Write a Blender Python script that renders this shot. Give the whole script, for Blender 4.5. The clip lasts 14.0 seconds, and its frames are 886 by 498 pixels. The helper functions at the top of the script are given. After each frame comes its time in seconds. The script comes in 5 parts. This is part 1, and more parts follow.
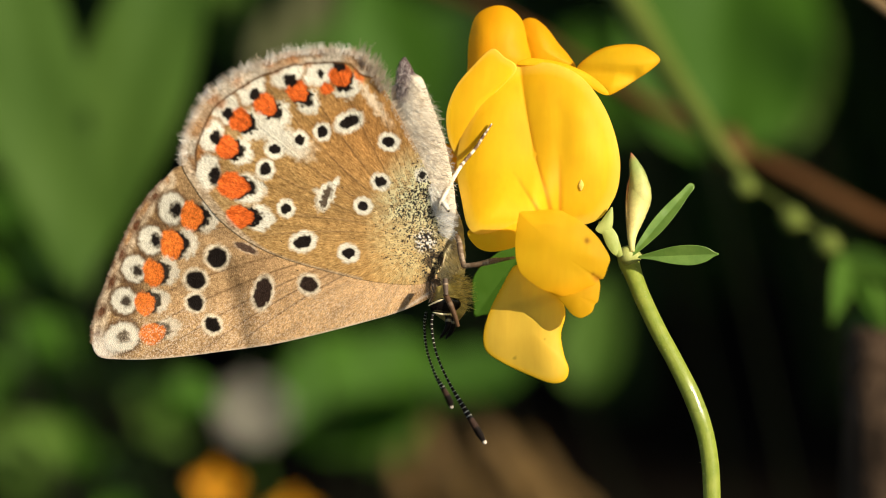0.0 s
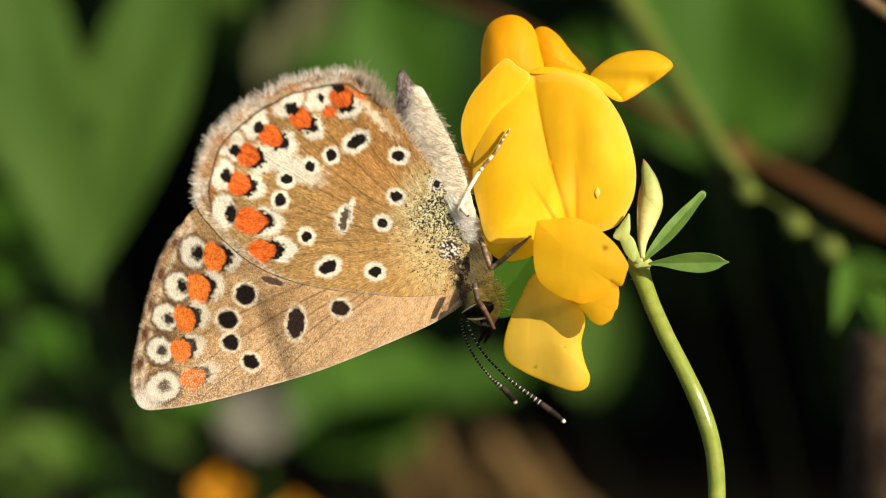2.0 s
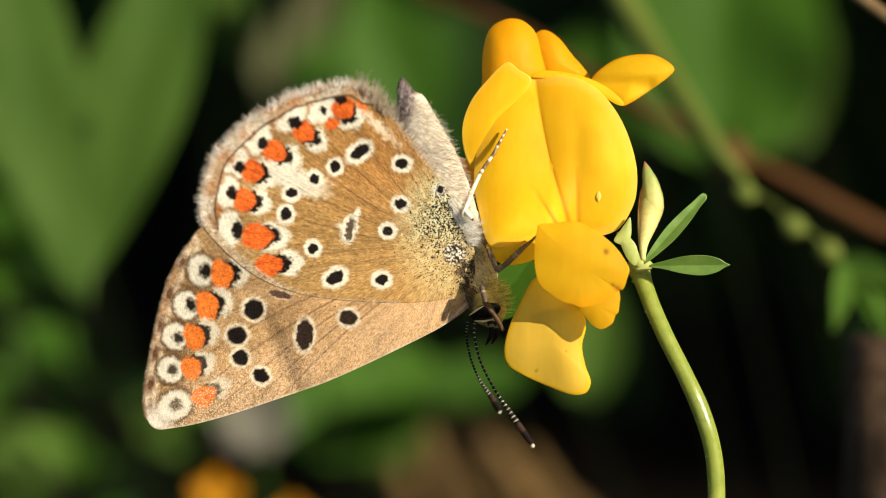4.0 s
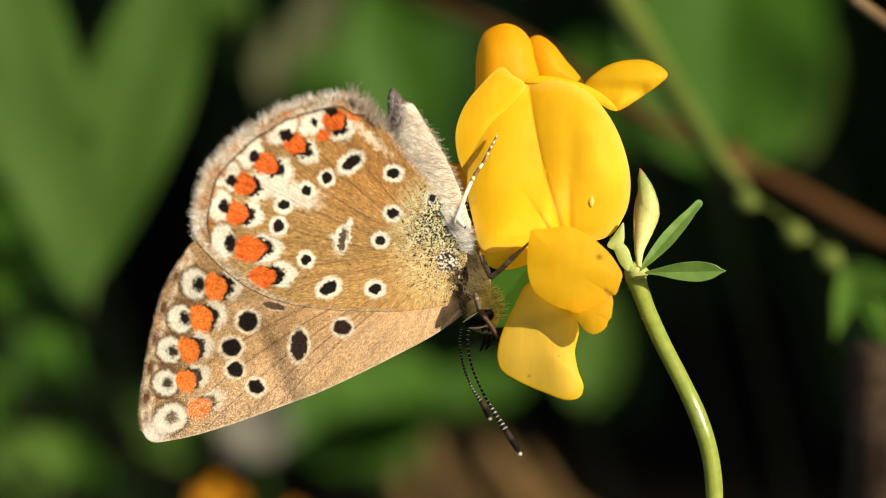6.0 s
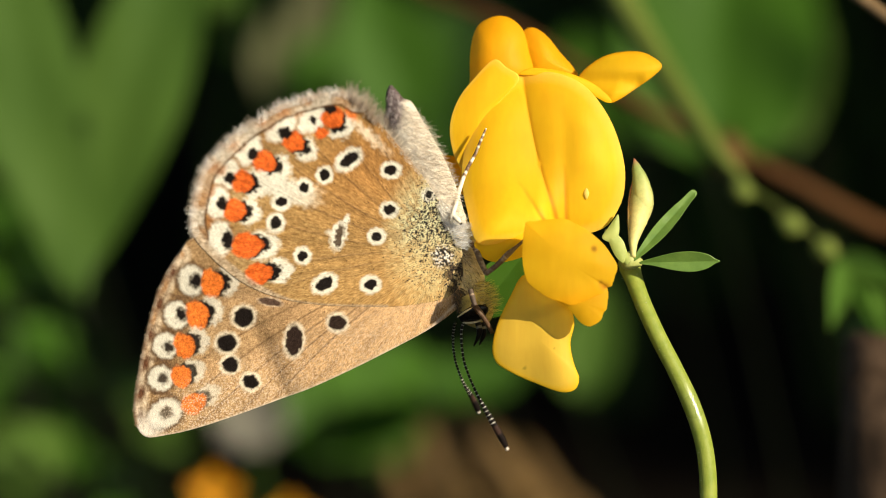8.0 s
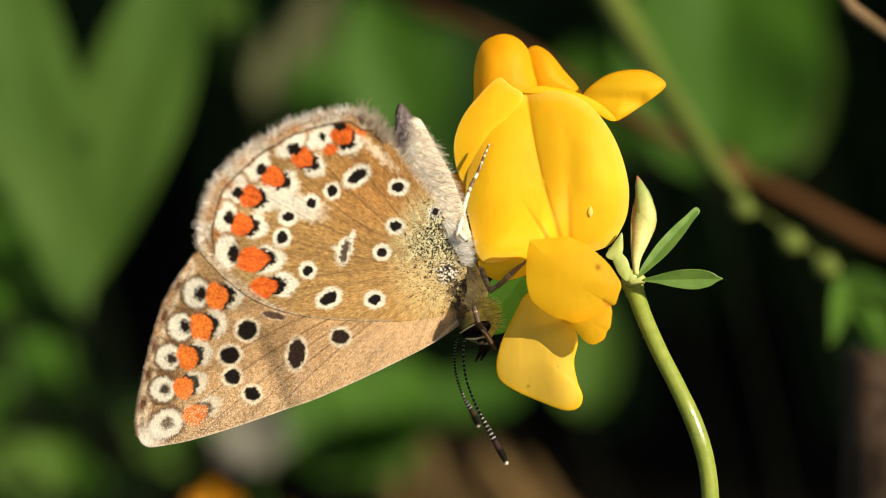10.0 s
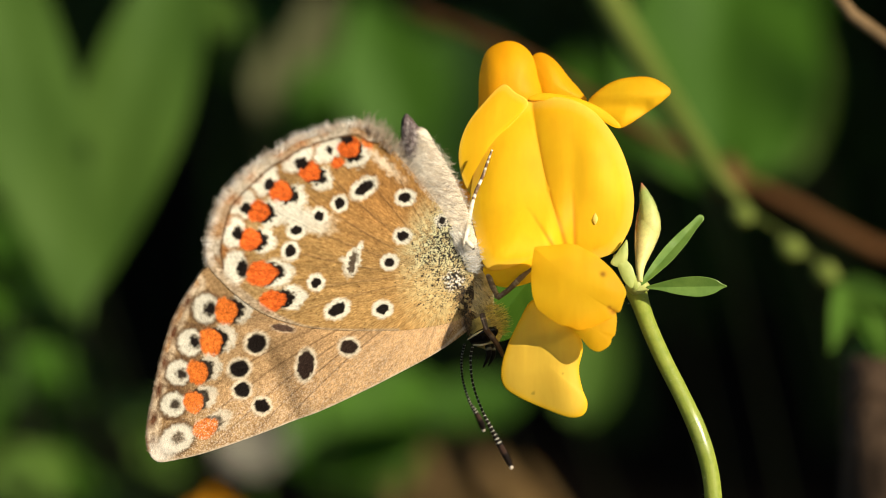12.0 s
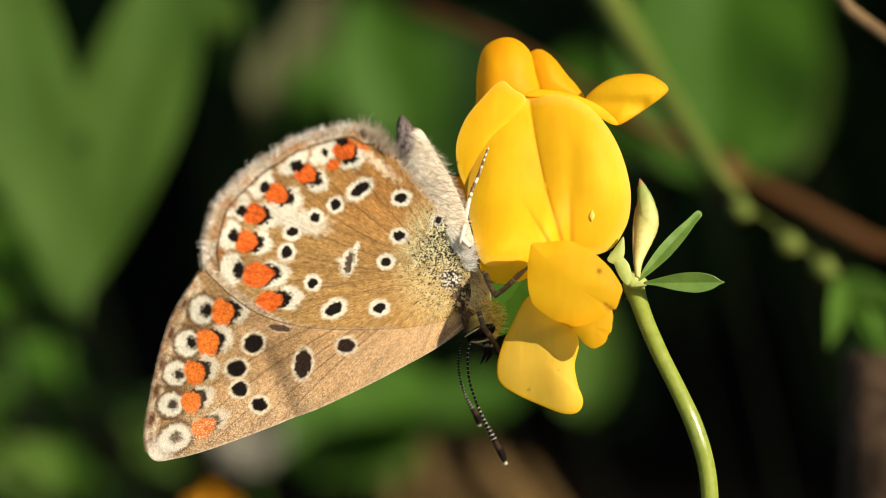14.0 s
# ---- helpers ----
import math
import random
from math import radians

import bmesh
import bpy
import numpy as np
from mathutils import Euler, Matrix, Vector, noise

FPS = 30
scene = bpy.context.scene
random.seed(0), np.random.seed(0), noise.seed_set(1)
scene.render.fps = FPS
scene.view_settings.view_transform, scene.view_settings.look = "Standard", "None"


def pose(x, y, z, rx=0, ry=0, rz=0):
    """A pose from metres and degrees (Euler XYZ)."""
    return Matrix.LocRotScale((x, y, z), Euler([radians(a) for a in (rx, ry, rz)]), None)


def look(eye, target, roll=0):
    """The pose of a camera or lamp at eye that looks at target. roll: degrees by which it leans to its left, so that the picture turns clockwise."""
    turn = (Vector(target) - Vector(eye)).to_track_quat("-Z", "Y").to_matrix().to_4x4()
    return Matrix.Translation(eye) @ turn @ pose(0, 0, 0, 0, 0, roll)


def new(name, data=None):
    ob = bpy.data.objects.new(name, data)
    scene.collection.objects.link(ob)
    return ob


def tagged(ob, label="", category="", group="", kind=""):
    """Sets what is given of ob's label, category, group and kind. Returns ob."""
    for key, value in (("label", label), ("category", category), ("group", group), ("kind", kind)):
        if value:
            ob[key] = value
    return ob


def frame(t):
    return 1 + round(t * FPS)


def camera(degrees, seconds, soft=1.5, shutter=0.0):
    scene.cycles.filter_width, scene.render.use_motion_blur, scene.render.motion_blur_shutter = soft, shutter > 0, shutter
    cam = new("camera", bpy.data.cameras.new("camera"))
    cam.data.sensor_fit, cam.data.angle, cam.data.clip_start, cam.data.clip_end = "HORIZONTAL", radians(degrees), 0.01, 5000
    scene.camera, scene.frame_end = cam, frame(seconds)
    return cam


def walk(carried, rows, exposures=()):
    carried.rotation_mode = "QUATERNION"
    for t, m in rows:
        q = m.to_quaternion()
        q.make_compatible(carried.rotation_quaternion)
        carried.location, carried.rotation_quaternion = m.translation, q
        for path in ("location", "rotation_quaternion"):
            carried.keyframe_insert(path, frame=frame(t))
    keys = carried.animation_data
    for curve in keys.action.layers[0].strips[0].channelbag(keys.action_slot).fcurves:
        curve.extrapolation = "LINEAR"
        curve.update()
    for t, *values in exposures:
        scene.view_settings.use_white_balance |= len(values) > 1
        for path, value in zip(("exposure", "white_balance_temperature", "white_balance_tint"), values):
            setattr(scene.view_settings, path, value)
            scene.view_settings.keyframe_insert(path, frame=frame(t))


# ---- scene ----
# camera: a long macro lens held a hand's length before the flower
DEGREES = 10.0
cam = camera(DEGREES, 14.0, soft=1.0)
TILT = radians(20.0)
FOCUS = Vector((0.0, 0.0, 0.15))
AHEAD = Vector((0.0, math.cos(TILT), -math.sin(TILT)))
DIST = 0.2286
EYE = FOCUS - AHEAD * DIST
VIEW = look(EYE, FOCUS)                              # right, up, towards the eye
V = Matrix.Translation(FOCUS) @ VIEW.to_3x3().to_4x4()  # the picture's plane at the focus
S = 2 * DIST * math.tan(radians(DEGREES / 2)) / 1568    # metres to a unit of the plan
SWAY = math.atan(S / DIST)
cam.data.dof.use_dof = True
cam.data.dof.focus_distance = DIST + 0.0002
cam.data.dof.aperture_fstop = 42.0
CAMERA_ROWS = [(0, -1.5, -23.7), (0.5, 3.8, -13.0), (1, 6.1, -14.6), (1.5, 3.8, -16.8), (2, 3.1, -13.8), (2.5, 0.8, -12.2), (3, 0.0, -12.2),
    (5.5, 1.5, -1.5), (6, 2.3, 2.3), (6.5, 0.0, 0.0), (7, 0.0, -8.3), (7.5, -5.4, -17.6), (8, -5.4, -14.6), (10.5, -4.6, 23.8), (11, -4.6, 29.1),
    (11.5, -6.1, 29.1), (12, -4.6, 27.6), (12.5, -3.9, 23.0), (13, -5.4, 23.8), (13.5, -6.1, 20.0), (14, -7.7, 19.2)]
walk(cam, [(t, VIEW @ Euler((dy * SWAY, dx * SWAY, 0)).to_matrix().to_4x4()) for t, dx, dy in CAMERA_ROWS])

# daylight: a middling sun over the viewer's right shoulder
SUN = V.to_3x3() @ Vector((0.68, 0.30, 0.67))
world = bpy.data.worlds.new("sky")
scene.world = world
world.use_nodes = True
nt = world.node_tree
sky = nt.nodes.new("ShaderNodeTexSky")
sky.sky_type = "NISHITA"
sky.sun_disc = False
sky.sun_elevation = math.asin(SUN.normalized().z)
sky.sun_rotation = math.atan2(SUN.x, SUN.y)
nt.links.new(sky.outputs[0], nt.nodes["Background"].inputs[0])
nt.nodes["Background"].inputs[1].default_value = 0.085
sun = new("sun", bpy.data.lights.new("sun", "SUN"))
sun.data.energy = 5.0
sun.data.angle = radians(0.5)
sun.data.color = (1.0, 0.885, 0.69)
sun.matrix_world = look(FOCUS + SUN * 3, FOCUS)
scene.view_settings.exposure = 0.52


# ---- materials ----
def material(name, rough=0.6, spec=0.3):
    m = bpy.data.materials.new(name)
    m.use_nodes = True
    b = m.node_tree.nodes["Principled BSDF"]
    b.inputs["Roughness"].default_value = rough
    b.inputs["Specular IOR Level"].default_value = spec
    return m, m.node_tree, b


def node(nt, kind, **inputs):
    n = nt.nodes.new(kind)
    for k, v in inputs.items():
        n.inputs[k.replace("_", " ")].default_value = v
    return n


def noise_of(nt, coord, scale, detail=3.0, rough=0.6):
    n = node(nt, "ShaderNodeTexNoise", Scale=scale, Detail=detail, Roughness=rough)
    nt.links.new(coord, n.inputs["Vector"])
    return n.outputs["Fac"]


def ramp(nt, fac, *stops):
    r = nt.nodes.new("ShaderNodeValToRGB")
    e = r.color_ramp.elements
    while len(e) < len(stops):
        e.new(0.5)
    for el, (p, c) in zip(e, stops):
        el.position, el.color = p, (*c, 1)
    nt.links.new(fac, r.inputs[0])
    return r.outputs[0]


def mixed(nt, fac, a, b, mode="MIX"):
    m = nt.nodes.new("ShaderNodeMix")
    m.data_type, m.blend_type = "RGBA", mode
    for sock, v in ((m.inputs[0], fac), (m.inputs[6], a), (m.inputs[7], b)):
        if isinstance(v, bpy.types.NodeSocket):
            nt.links.new(v, sock)
        else:
            sock.default_value = v if isinstance(v, float) else (*v, 1)
    return m.outputs[2]


def bumped(nt, bsdf, height, distance, strength=1.0):
    b = node(nt, "ShaderNodeBump", Strength=strength, Distance=distance)
    nt.links.new(height, b.inputs["Height"])
    nt.links.new(b.outputs[0], bsdf.inputs["Normal"])
    return b


def place_of(nt):
    return nt.nodes.new("ShaderNodeTexCoord").outputs["Object"]


def translucent(m, nt, bsdf, colour, amount):
    """Lets some light through a thin leaf or petal."""
    t = nt.nodes.new("ShaderNodeBsdfTranslucent")
    if isinstance(colour, bpy.types.NodeSocket):
        nt.links.new(colour, t.inputs[0])
    else:
        t.inputs[0].default_value = (*colour, 1)
    mix = node(nt, "ShaderNodeMixShader", Fac=amount)
    nt.links.new(bsdf.outputs[0], mix.inputs[1])
    nt.links.new(t.outputs[0], mix.inputs[2])
    nt.links.new(mix.outputs[0], nt.nodes["Material Output"].inputs[0])


def scaled_material(name, rough=0.55, grain=0.25, relief=1.2, through_it=0.0, spec=0.3):
    """Pigment held by the mesh, broken up by rows of tiny scales."""
    m, nt, b = material(name, rough, spec)
    a = nt.nodes.new("ShaderNodeAttribute")
    a.attribute_name = "pigment"
    p = place_of(nt)
    fine = noise_of(nt, p, 0.42 / S, 2.0)
    mid = noise_of(nt, p, 0.09 / S, 3.0)
    lo = ramp(nt, fine, (0.3, (1 - grain,) * 3), (0.7, (1 + grain,) * 3))
    c = mixed(nt, 1.0, a.outputs["Color"], lo, "MULTIPLY")
    c = mixed(nt, 1.0, c, ramp(nt, mid, (0.3, (0.88,) * 3), (0.7, (1.1,) * 3)), "MULTIPLY")
    nt.links.new(c, b.inputs["Base Color"])
    bumped(nt, b, fine, relief * S, 0.7)
    if through_it:
        translucent(m, nt, b, c, through_it)
    return m


def wing_material():
    """Rows of overlapping scales that run outward from the wing's root, some of them smoother."""
    m, nt, b = material("wing scales", 0.55, 0.13)
    a = nt.nodes.new("ShaderNodeAttribute")
    a.attribute_name = "pigment"
    lay = nt.nodes.new("ShaderNodeAttribute")
    lay.attribute_name = "lay"
    cells = node(nt, "ShaderNodeTexVoronoi", Scale=0.62, Randomness=1.0)
    nt.links.new(lay.outputs["Vector"], cells.inputs["Vector"])
    one = nt.nodes.new("ShaderNodeSeparateColor")
    nt.links.new(cells.outputs["Color"], one.inputs[0])
    strands = noise_of(nt, lay.outputs["Vector"], 0.2, 5.0, 0.75)
    # white scales lie smoother than the brown ones
    parts = nt.nodes.new("ShaderNodeSeparateColor")
    nt.links.new(a.outputs["Color"], parts.inputs[0])
    rough_lay = ramp(nt, parts.outputs[2], (0.22, (1.0, 1.0, 1.0)), (0.45, (0.35, 0.35, 0.35)))
    c = mixed(nt, rough_lay, a.outputs["Color"], ramp(nt, one.outputs[0], (0.0, (0.76, 0.74, 0.70)), (0.5, (1.0, 1.0, 1.0)), (1.0, (1.28, 1.30, 1.32))), "MULTIPLY")
    c = mixed(nt, rough_lay, c, ramp(nt, strands, (0.33, (0.57, 0.48, 0.39)), (0.68, (1.33, 1.33, 1.29))), "MULTIPLY")
    # glints painted as pale scales, where the third way of the lay is below nothing
    glint_axes = nt.nodes.new("ShaderNodeSeparateXYZ")
    nt.links.new(lay.outputs["Vector"], glint_axes.inputs[0])
    glint_fac = nt.nodes.new("ShaderNodeMath")
    glint_fac.operation = "MULTIPLY"
    glint_fac.use_clamp = True
    nt.links.new(ramp(nt, one.outputs[2], (0.66, (0, 0, 0)), (0.84, (0.62, 0.62, 0.62))), glint_fac.inputs[0])
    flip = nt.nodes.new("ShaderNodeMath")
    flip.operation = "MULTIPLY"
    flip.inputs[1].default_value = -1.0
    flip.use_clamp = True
    nt.links.new(glint_axes.outputs[2], flip.inputs[0])
    nt.links.new(flip.outputs[0], glint_fac.inputs[1])
    c = mixed(nt, glint_fac.outputs[0], c, (0.86, 0.70, 0.54))
    # dark dusting between the scales, as thick as the third way of the lay says
    dust = nt.nodes.new("ShaderNodeSeparateXYZ")
    nt.links.new(lay.outputs["Vector"], dust.inputs[0])
    dots = node(nt, "ShaderNodeTexVoronoi", Scale=0.35 / S, Randomness=1.0)
    nt.links.new(place_of(nt), dots.inputs["Vector"])
    lot = nt.nodes.new("ShaderNodeSeparateColor")
    nt.links.new(dots.outputs["Color"], lot.inputs[0])
    a1 = nt.nodes.new("ShaderNodeMath")
    a1.operation = "MULTIPLY_ADD"
    nt.links.new(lot.outputs[0], a1.inputs[0])
    a1.inputs[1].default_value = 0.4
    nt.links.new(dots.outputs["Distance"], a1.inputs[2])
    a2 = nt.nodes.new("ShaderNodeMath")
    a2.operation = "MULTIPLY_ADD"
    nt.links.new(dust.outputs[2], a2.inputs[0])
    a2.inputs[1].default_value = 0.55
    nt.links.new(a1.outputs[0], a2.inputs[2])
    half = nt.nodes.new("ShaderNodeMath")
    half.operation = "MULTIPLY"
    nt.links.new(a2.outputs[0], half.inputs[0])
    half.inputs[1].default_value = 0.5
    c = mixed(nt, ramp(nt, half.outputs[0], (1.12 / 2, (0, 0, 0)), (1.30 / 2, (1, 1, 1))), c, (0.022, 0.019, 0.017))
    nt.links.new(c, b.inputs["Base Color"])
    nt.links.new(ramp(nt, one.outputs[1], (0.55, (0.75,) * 3), (0.95, (0.32,) * 3)), b.inputs["Roughness"])
    bumped(nt, b, cells.outputs["Distance"], 1.6 * S, 0.5)
    translucent(m, nt, b, c, 0.06)
    return m


MAT_WING = wing_material()
MAT_HAIR = scaled_material("hair", 0.5, 0.15, 0.4, 0.35)
MAT_BODY = scaled_material("insect skin", 0.5, 0.2, 1.0, spec=0.16)


def plain(name, colour, dark, scale, rough=0.5, relief=0.6, spec=0.3, through_it=0.0):
    m, nt, b = material(name, rough, spec)
    p = place_of(nt)
    n = noise_of(nt, p, scale / S, 4.0)
    c = ramp(nt, n, (0.3, dark), (0.7, colour))
    nt.links.new(c, b.inputs["Base Color"])
    bumped(nt, b, noise_of(nt, p, scale * 6 / S, 2.0), relief * S, 0.6)
    if through_it:
        translucent(m, nt, b, c, through_it)
    return m


def petal_material(name, speck=0.0, sheer=0.0, through_it=0.40):
    m, nt, b = material(name, 0.55, 0.15)
    p = place_of(nt)
    st = nt.nodes.new("ShaderNodeMapping")
    st.inputs["Scale"].default_value = (1.0, 0.12, 1.0)
    nt.links.new(p, st.inputs[0])
    veins = noise_of(nt, st.outputs[0], 0.12 / S, 3.0)
    blot = noise_of(nt, p, 0.012 / S, 3.0)
    a = nt.nodes.new("ShaderNodeAttribute")
    a.attribute_name = "pigment"
    c = mixed(nt, 1.0, a.outputs["Color"], ramp(nt, veins, (0.25, (0.96, 0.93, 0.9)), (0.75, (1.03, 1.04, 1.0))), "MULTIPLY")
    c = mixed(nt, 1.0, c, ramp(nt, blot, (0.3, (0.94, 0.88, 0.8)), (0.7, (1.03, 1.05, 1.0))), "MULTIPLY")
    if speck:
        dots = noise_of(nt, p, 0.05 / S, 1.0)
        c = mixed(nt, ramp(nt, dots, (0.74, (0, 0, 0)), (0.80, (0.55, 0.55, 0.55))), c, (0.16, 0.07, 0.01))
    nt.links.new(c, b.inputs["Base Color"])
    bumped(nt, b, veins, 0.9 * S, 0.3)
    translucent(m, nt, b, (1.0, 0.74, 0.06), through_it)
    if sheer:
        # thin enough that some sun goes straight through
        out = nt.nodes["Material Output"].inputs[0]
        body = out.links[0].from_socket
        clear = nt.nodes.new("ShaderNodeBsdfTransparent")
        clear.inputs[0].default_value = (1.0, 0.90, 0.30, 1)
        mix = node(nt, "ShaderNodeMixShader", Fac=sheer)
        nt.links.new(body, mix.inputs[1])
        nt.links.new(clear.outputs[0], mix.inputs[2])
        nt.links.new(mix.outputs[0], out)
    return m


MAT_PETAL = petal_material("yellow petal")
MAT_BUD = scaled_material("bud skin", 0.5, 0.06, 0.5, 0.12)
MAT_PETAL_SPECK = petal_material("speckled petal", 1.0)
MAT_PETAL_THIN = petal_material("thin yellow petal", 0.0, 0.08, 0.56)


def stem_material():
    """Ribbed green skin, duller but for a smooth waxy stretch at the bend."""
    m = plain("green stem", (0.32, 0.36, 0.06), (0.22, 0.285, 0.035), 0.05, 0.5, 1.3, 0.4, 0.2)
    nt = m.node_tree
    b = nt.nodes["Principled BSDF"]
    away = nt.nodes.new("ShaderNodeVectorMath")
    away.operation = "DISTANCE"
    nt.links.new(place_of(nt), away.inputs[0])
    away.inputs[1].default_value = (-24 * S, 165 * S, -26 * S)
    far_off = nt.nodes.new("ShaderNodeMath")
    far_off.operation = "DIVIDE"
    nt.links.new(away.outputs["Value"], far_off.inputs[0])
    far_off.inputs[1].default_value = 46 * S
    nt.links.new(ramp(nt, far_off.outputs[0], (0.3, (0.20,) * 3), (1.0, (0.5,) * 3)), b.inputs["Roughness"])
    nt.links.new(ramp(nt, far_off.outputs[0], (0.3, (1.0,) * 3), (1.0, (0.25,) * 3)), b.inputs["Specular IOR Level"])
    return m


MAT_STEM = stem_material()
MAT_LEAFLET = plain("leaflet green", (0.20, 0.33, 0.065), (0.125, 0.235, 0.042), 0.03, 0.38, 1.2, 0.4, 0.3)
MAT_CALYX = plain("calyx green", (0.50, 0.55, 0.17), (0.36, 0.43, 0.11), 0.03, 0.45, 0.8, 0.3, 0.25)
MAT_EYE = plain("black eye", (0.012, 0.009, 0.008), (0.006, 0.005, 0.005), 0.2, 0.22, 0.4, 0.25)


def field(name, *stops, scale=60.0, rough=0.6, through_it=0.0, relief=0.0006, spec=0.12):
    """Far plants and soil, in world size."""
    m, nt, b = material(name, rough, spec)
    p = place_of(nt)
    n = noise_of(nt, p, scale, 5.0, 0.65)
    c = ramp(nt, n, *[(u, tuple(q * 0.92 for q in col)) for u, col in stops])
    nt.links.new(c, b.inputs["Base Color"])
    bumped(nt, b, n, relief, 0.8)
    if through_it:
        translucent(m, nt, b, c, through_it)
    return m


# soil set near black: the deep shade of the undergrowth put into the colour
MAT_SOIL = field("shade-darkened soil", (0.3, (0.003, 0.0022, 0.0015)), (0.7, (0.009, 0.0065, 0.004)), scale=90.0, rough=0.95, spec=0.03)
MAT_LEAF = field("broad leaf", (0.3, (0.030, 0.085, 0.006)), (0.7, (0.055, 0.135, 0.012)), scale=45.0, rough=0.6, through_it=0.25)
# broad leaf dimmed: its shade is put into the colour
MAT_LEAF_DARK = field("shade-dimmed broad leaf", (0.3, (0.020, 0.055, 0.005)), (0.7, (0.034, 0.085, 0.009)), scale=45.0, rough=0.6, through_it=0.2)
MAT_LEAF_PALE = field("pale leaf", (0.3, (0.052, 0.105, 0.015)), (0.7, (0.088, 0.155, 0.027)), scale=40.0, rough=0.6, through_it=0.2)
MAT_LEAF_BLUE = field("blue green leaf", (0.3, (0.040, 0.092, 0.012)), (0.7, (0.072, 0.136, 0.020)), scale=40.0, rough=0.6, through_it=0.2)
MAT_LEAF_LIME = field("lime stalk", (0.3, (0.110, 0.150, 0.026)), (0.7, (0.160, 0.200, 0.042)), scale=60.0, rough=0.6, through_it=0.1)
MAT_LEAF_SPRIG = field("fresh sprig leaf", (0.3, (0.050, 0.118, 0.012)), (0.7, (0.084, 0.165, 0.024)), scale=60.0, rough=0.6, through_it=0.2)
# leaves of the unseen shrub, its shade also put into their colour
MAT_SHADE_SHRUB = field("near-black shade shrub leaf", (0.3, (0.010, 0.026, 0.003)), (0.7, (0.022, 0.052, 0.006)), scale=45.0, rough=0.7, spec=0.05)
MAT_OLIVE = field("withered olive leaf", (0.3, (0.050, 0.055, 0.020)), (0.7, (0.085, 0.088, 0.036)), scale=60.0)
# grass darker than its own green, with deep shade put into the colour
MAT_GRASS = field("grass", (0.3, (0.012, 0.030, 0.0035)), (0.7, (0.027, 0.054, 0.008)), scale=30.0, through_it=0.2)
MAT_DRY = field("dry stalk", (0.3, (0.12, 0.075, 0.035)), (0.7, (0.24, 0.16, 0.08)), scale=120.0)
MAT_STRAW = field("rotten straw", (0.3, (0.085, 0.050, 0.016)), (0.7, (0.17, 0.105, 0.038)), scale=60.0)
# leaf stalks near black, coloured to sink into the shade behind them
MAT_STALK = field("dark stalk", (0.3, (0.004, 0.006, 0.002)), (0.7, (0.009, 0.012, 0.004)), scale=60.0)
MAT_TWIG = field("red brown twig", (0.3, (0.065, 0.028, 0.010)), (0.7, (0.14, 0.064, 0.022)), scale=150.0)
MAT_BARK = field("rough bark", (0.36, (0.012, 0.008, 0.005)), (0.66, (0.105, 0.066, 0.040)), scale=170.0, rough=0.9, relief=0.002)
MAT_FLUFF = field("grey seed head", (0.3, (0.15, 0.14, 0.11)), (0.7, (0.26, 0.245, 0.20)), scale=200.0, rough=0.9)
MAT_ORANGE = field("orange petal", (0.3, (0.62, 0.25, 0.01)), (0.7, (0.80, 0.40, 0.02)), scale=80.0, through_it=0.2)


# ---- tools ----
def at(x, y, w=0.0):
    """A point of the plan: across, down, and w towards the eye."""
    return Vector(((x - 784.0) * S, (441.0 - y) * S, w * S))


def far(x, y, d):
    """A world place seen at (x, y), d metres behind the focus."""
    k = 1 + d / DIST
    return V @ Vector(((x - 784.0) * S * k, (441.0 - y) * S * k, -d))


def foreshorten(ob, origin, px=0.0, py=0.0):
    """Leans a part by the slopes px, py and widens what lies farther off as the lens narrows it."""
    off = Vector(origin) + ob.location
    n = len(ob.data.vertices)
    c = np.empty(n * 3)
    ob.data.vertices.foreach_get("co", c)
    c = c.reshape(n, 3) + np.array(off)
    o = np.array(origin)
    old = np.array(off)

    def moved(q):
        q = q.copy()
        q[:, 2] += px * (q[:, 0] - o[0]) + py * (q[:, 1] - o[1])
        q[:, :2] *= (1 - q[:, 2:3] / DIST)
        return q
    at_root = moved(old[None])[0]
    c = moved(c) - at_root
    ob.data.vertices.foreach_set("co", c.ravel())
    ob.location = Vector(at_root - o)


def link(name, verts, faces, mat, parent=None, label="", tint=None, smooth=True, lay=None):
    me = bpy.data.meshes.new(name)
    me.from_pydata(verts, [], faces)
    if smooth:
        me.polygons.foreach_set("use_smooth", [True] * len(me.polygons))
    if tint is not None:
        a = me.attributes.new("pigment", "FLOAT_COLOR", "POINT")
        c = np.ones((len(verts), 4), dtype=np.float32)
        c[:, :3] = tint
        a.data.foreach_set("color", c.ravel())
    if lay is not None:
        a = me.attributes.new("lay", "FLOAT_VECTOR", "POINT")
        a.data.foreach_set("vector", np.ascontiguousarray(lay, dtype=np.float32).ravel())
    me.materials.append(mat)
    ob = new(name, me)
    if parent:
        ob.parent = parent
    if label:
        ob["label"] = label
    return ob


def empty(name, m, label="", category="", group="", kind="", parent=None):
    ob = new(name)
    ob.empty_display_size = 0.002
    ob.matrix_basis = m
    if parent:
        ob.parent = parent
    return tagged(ob, label, category, group, kind)


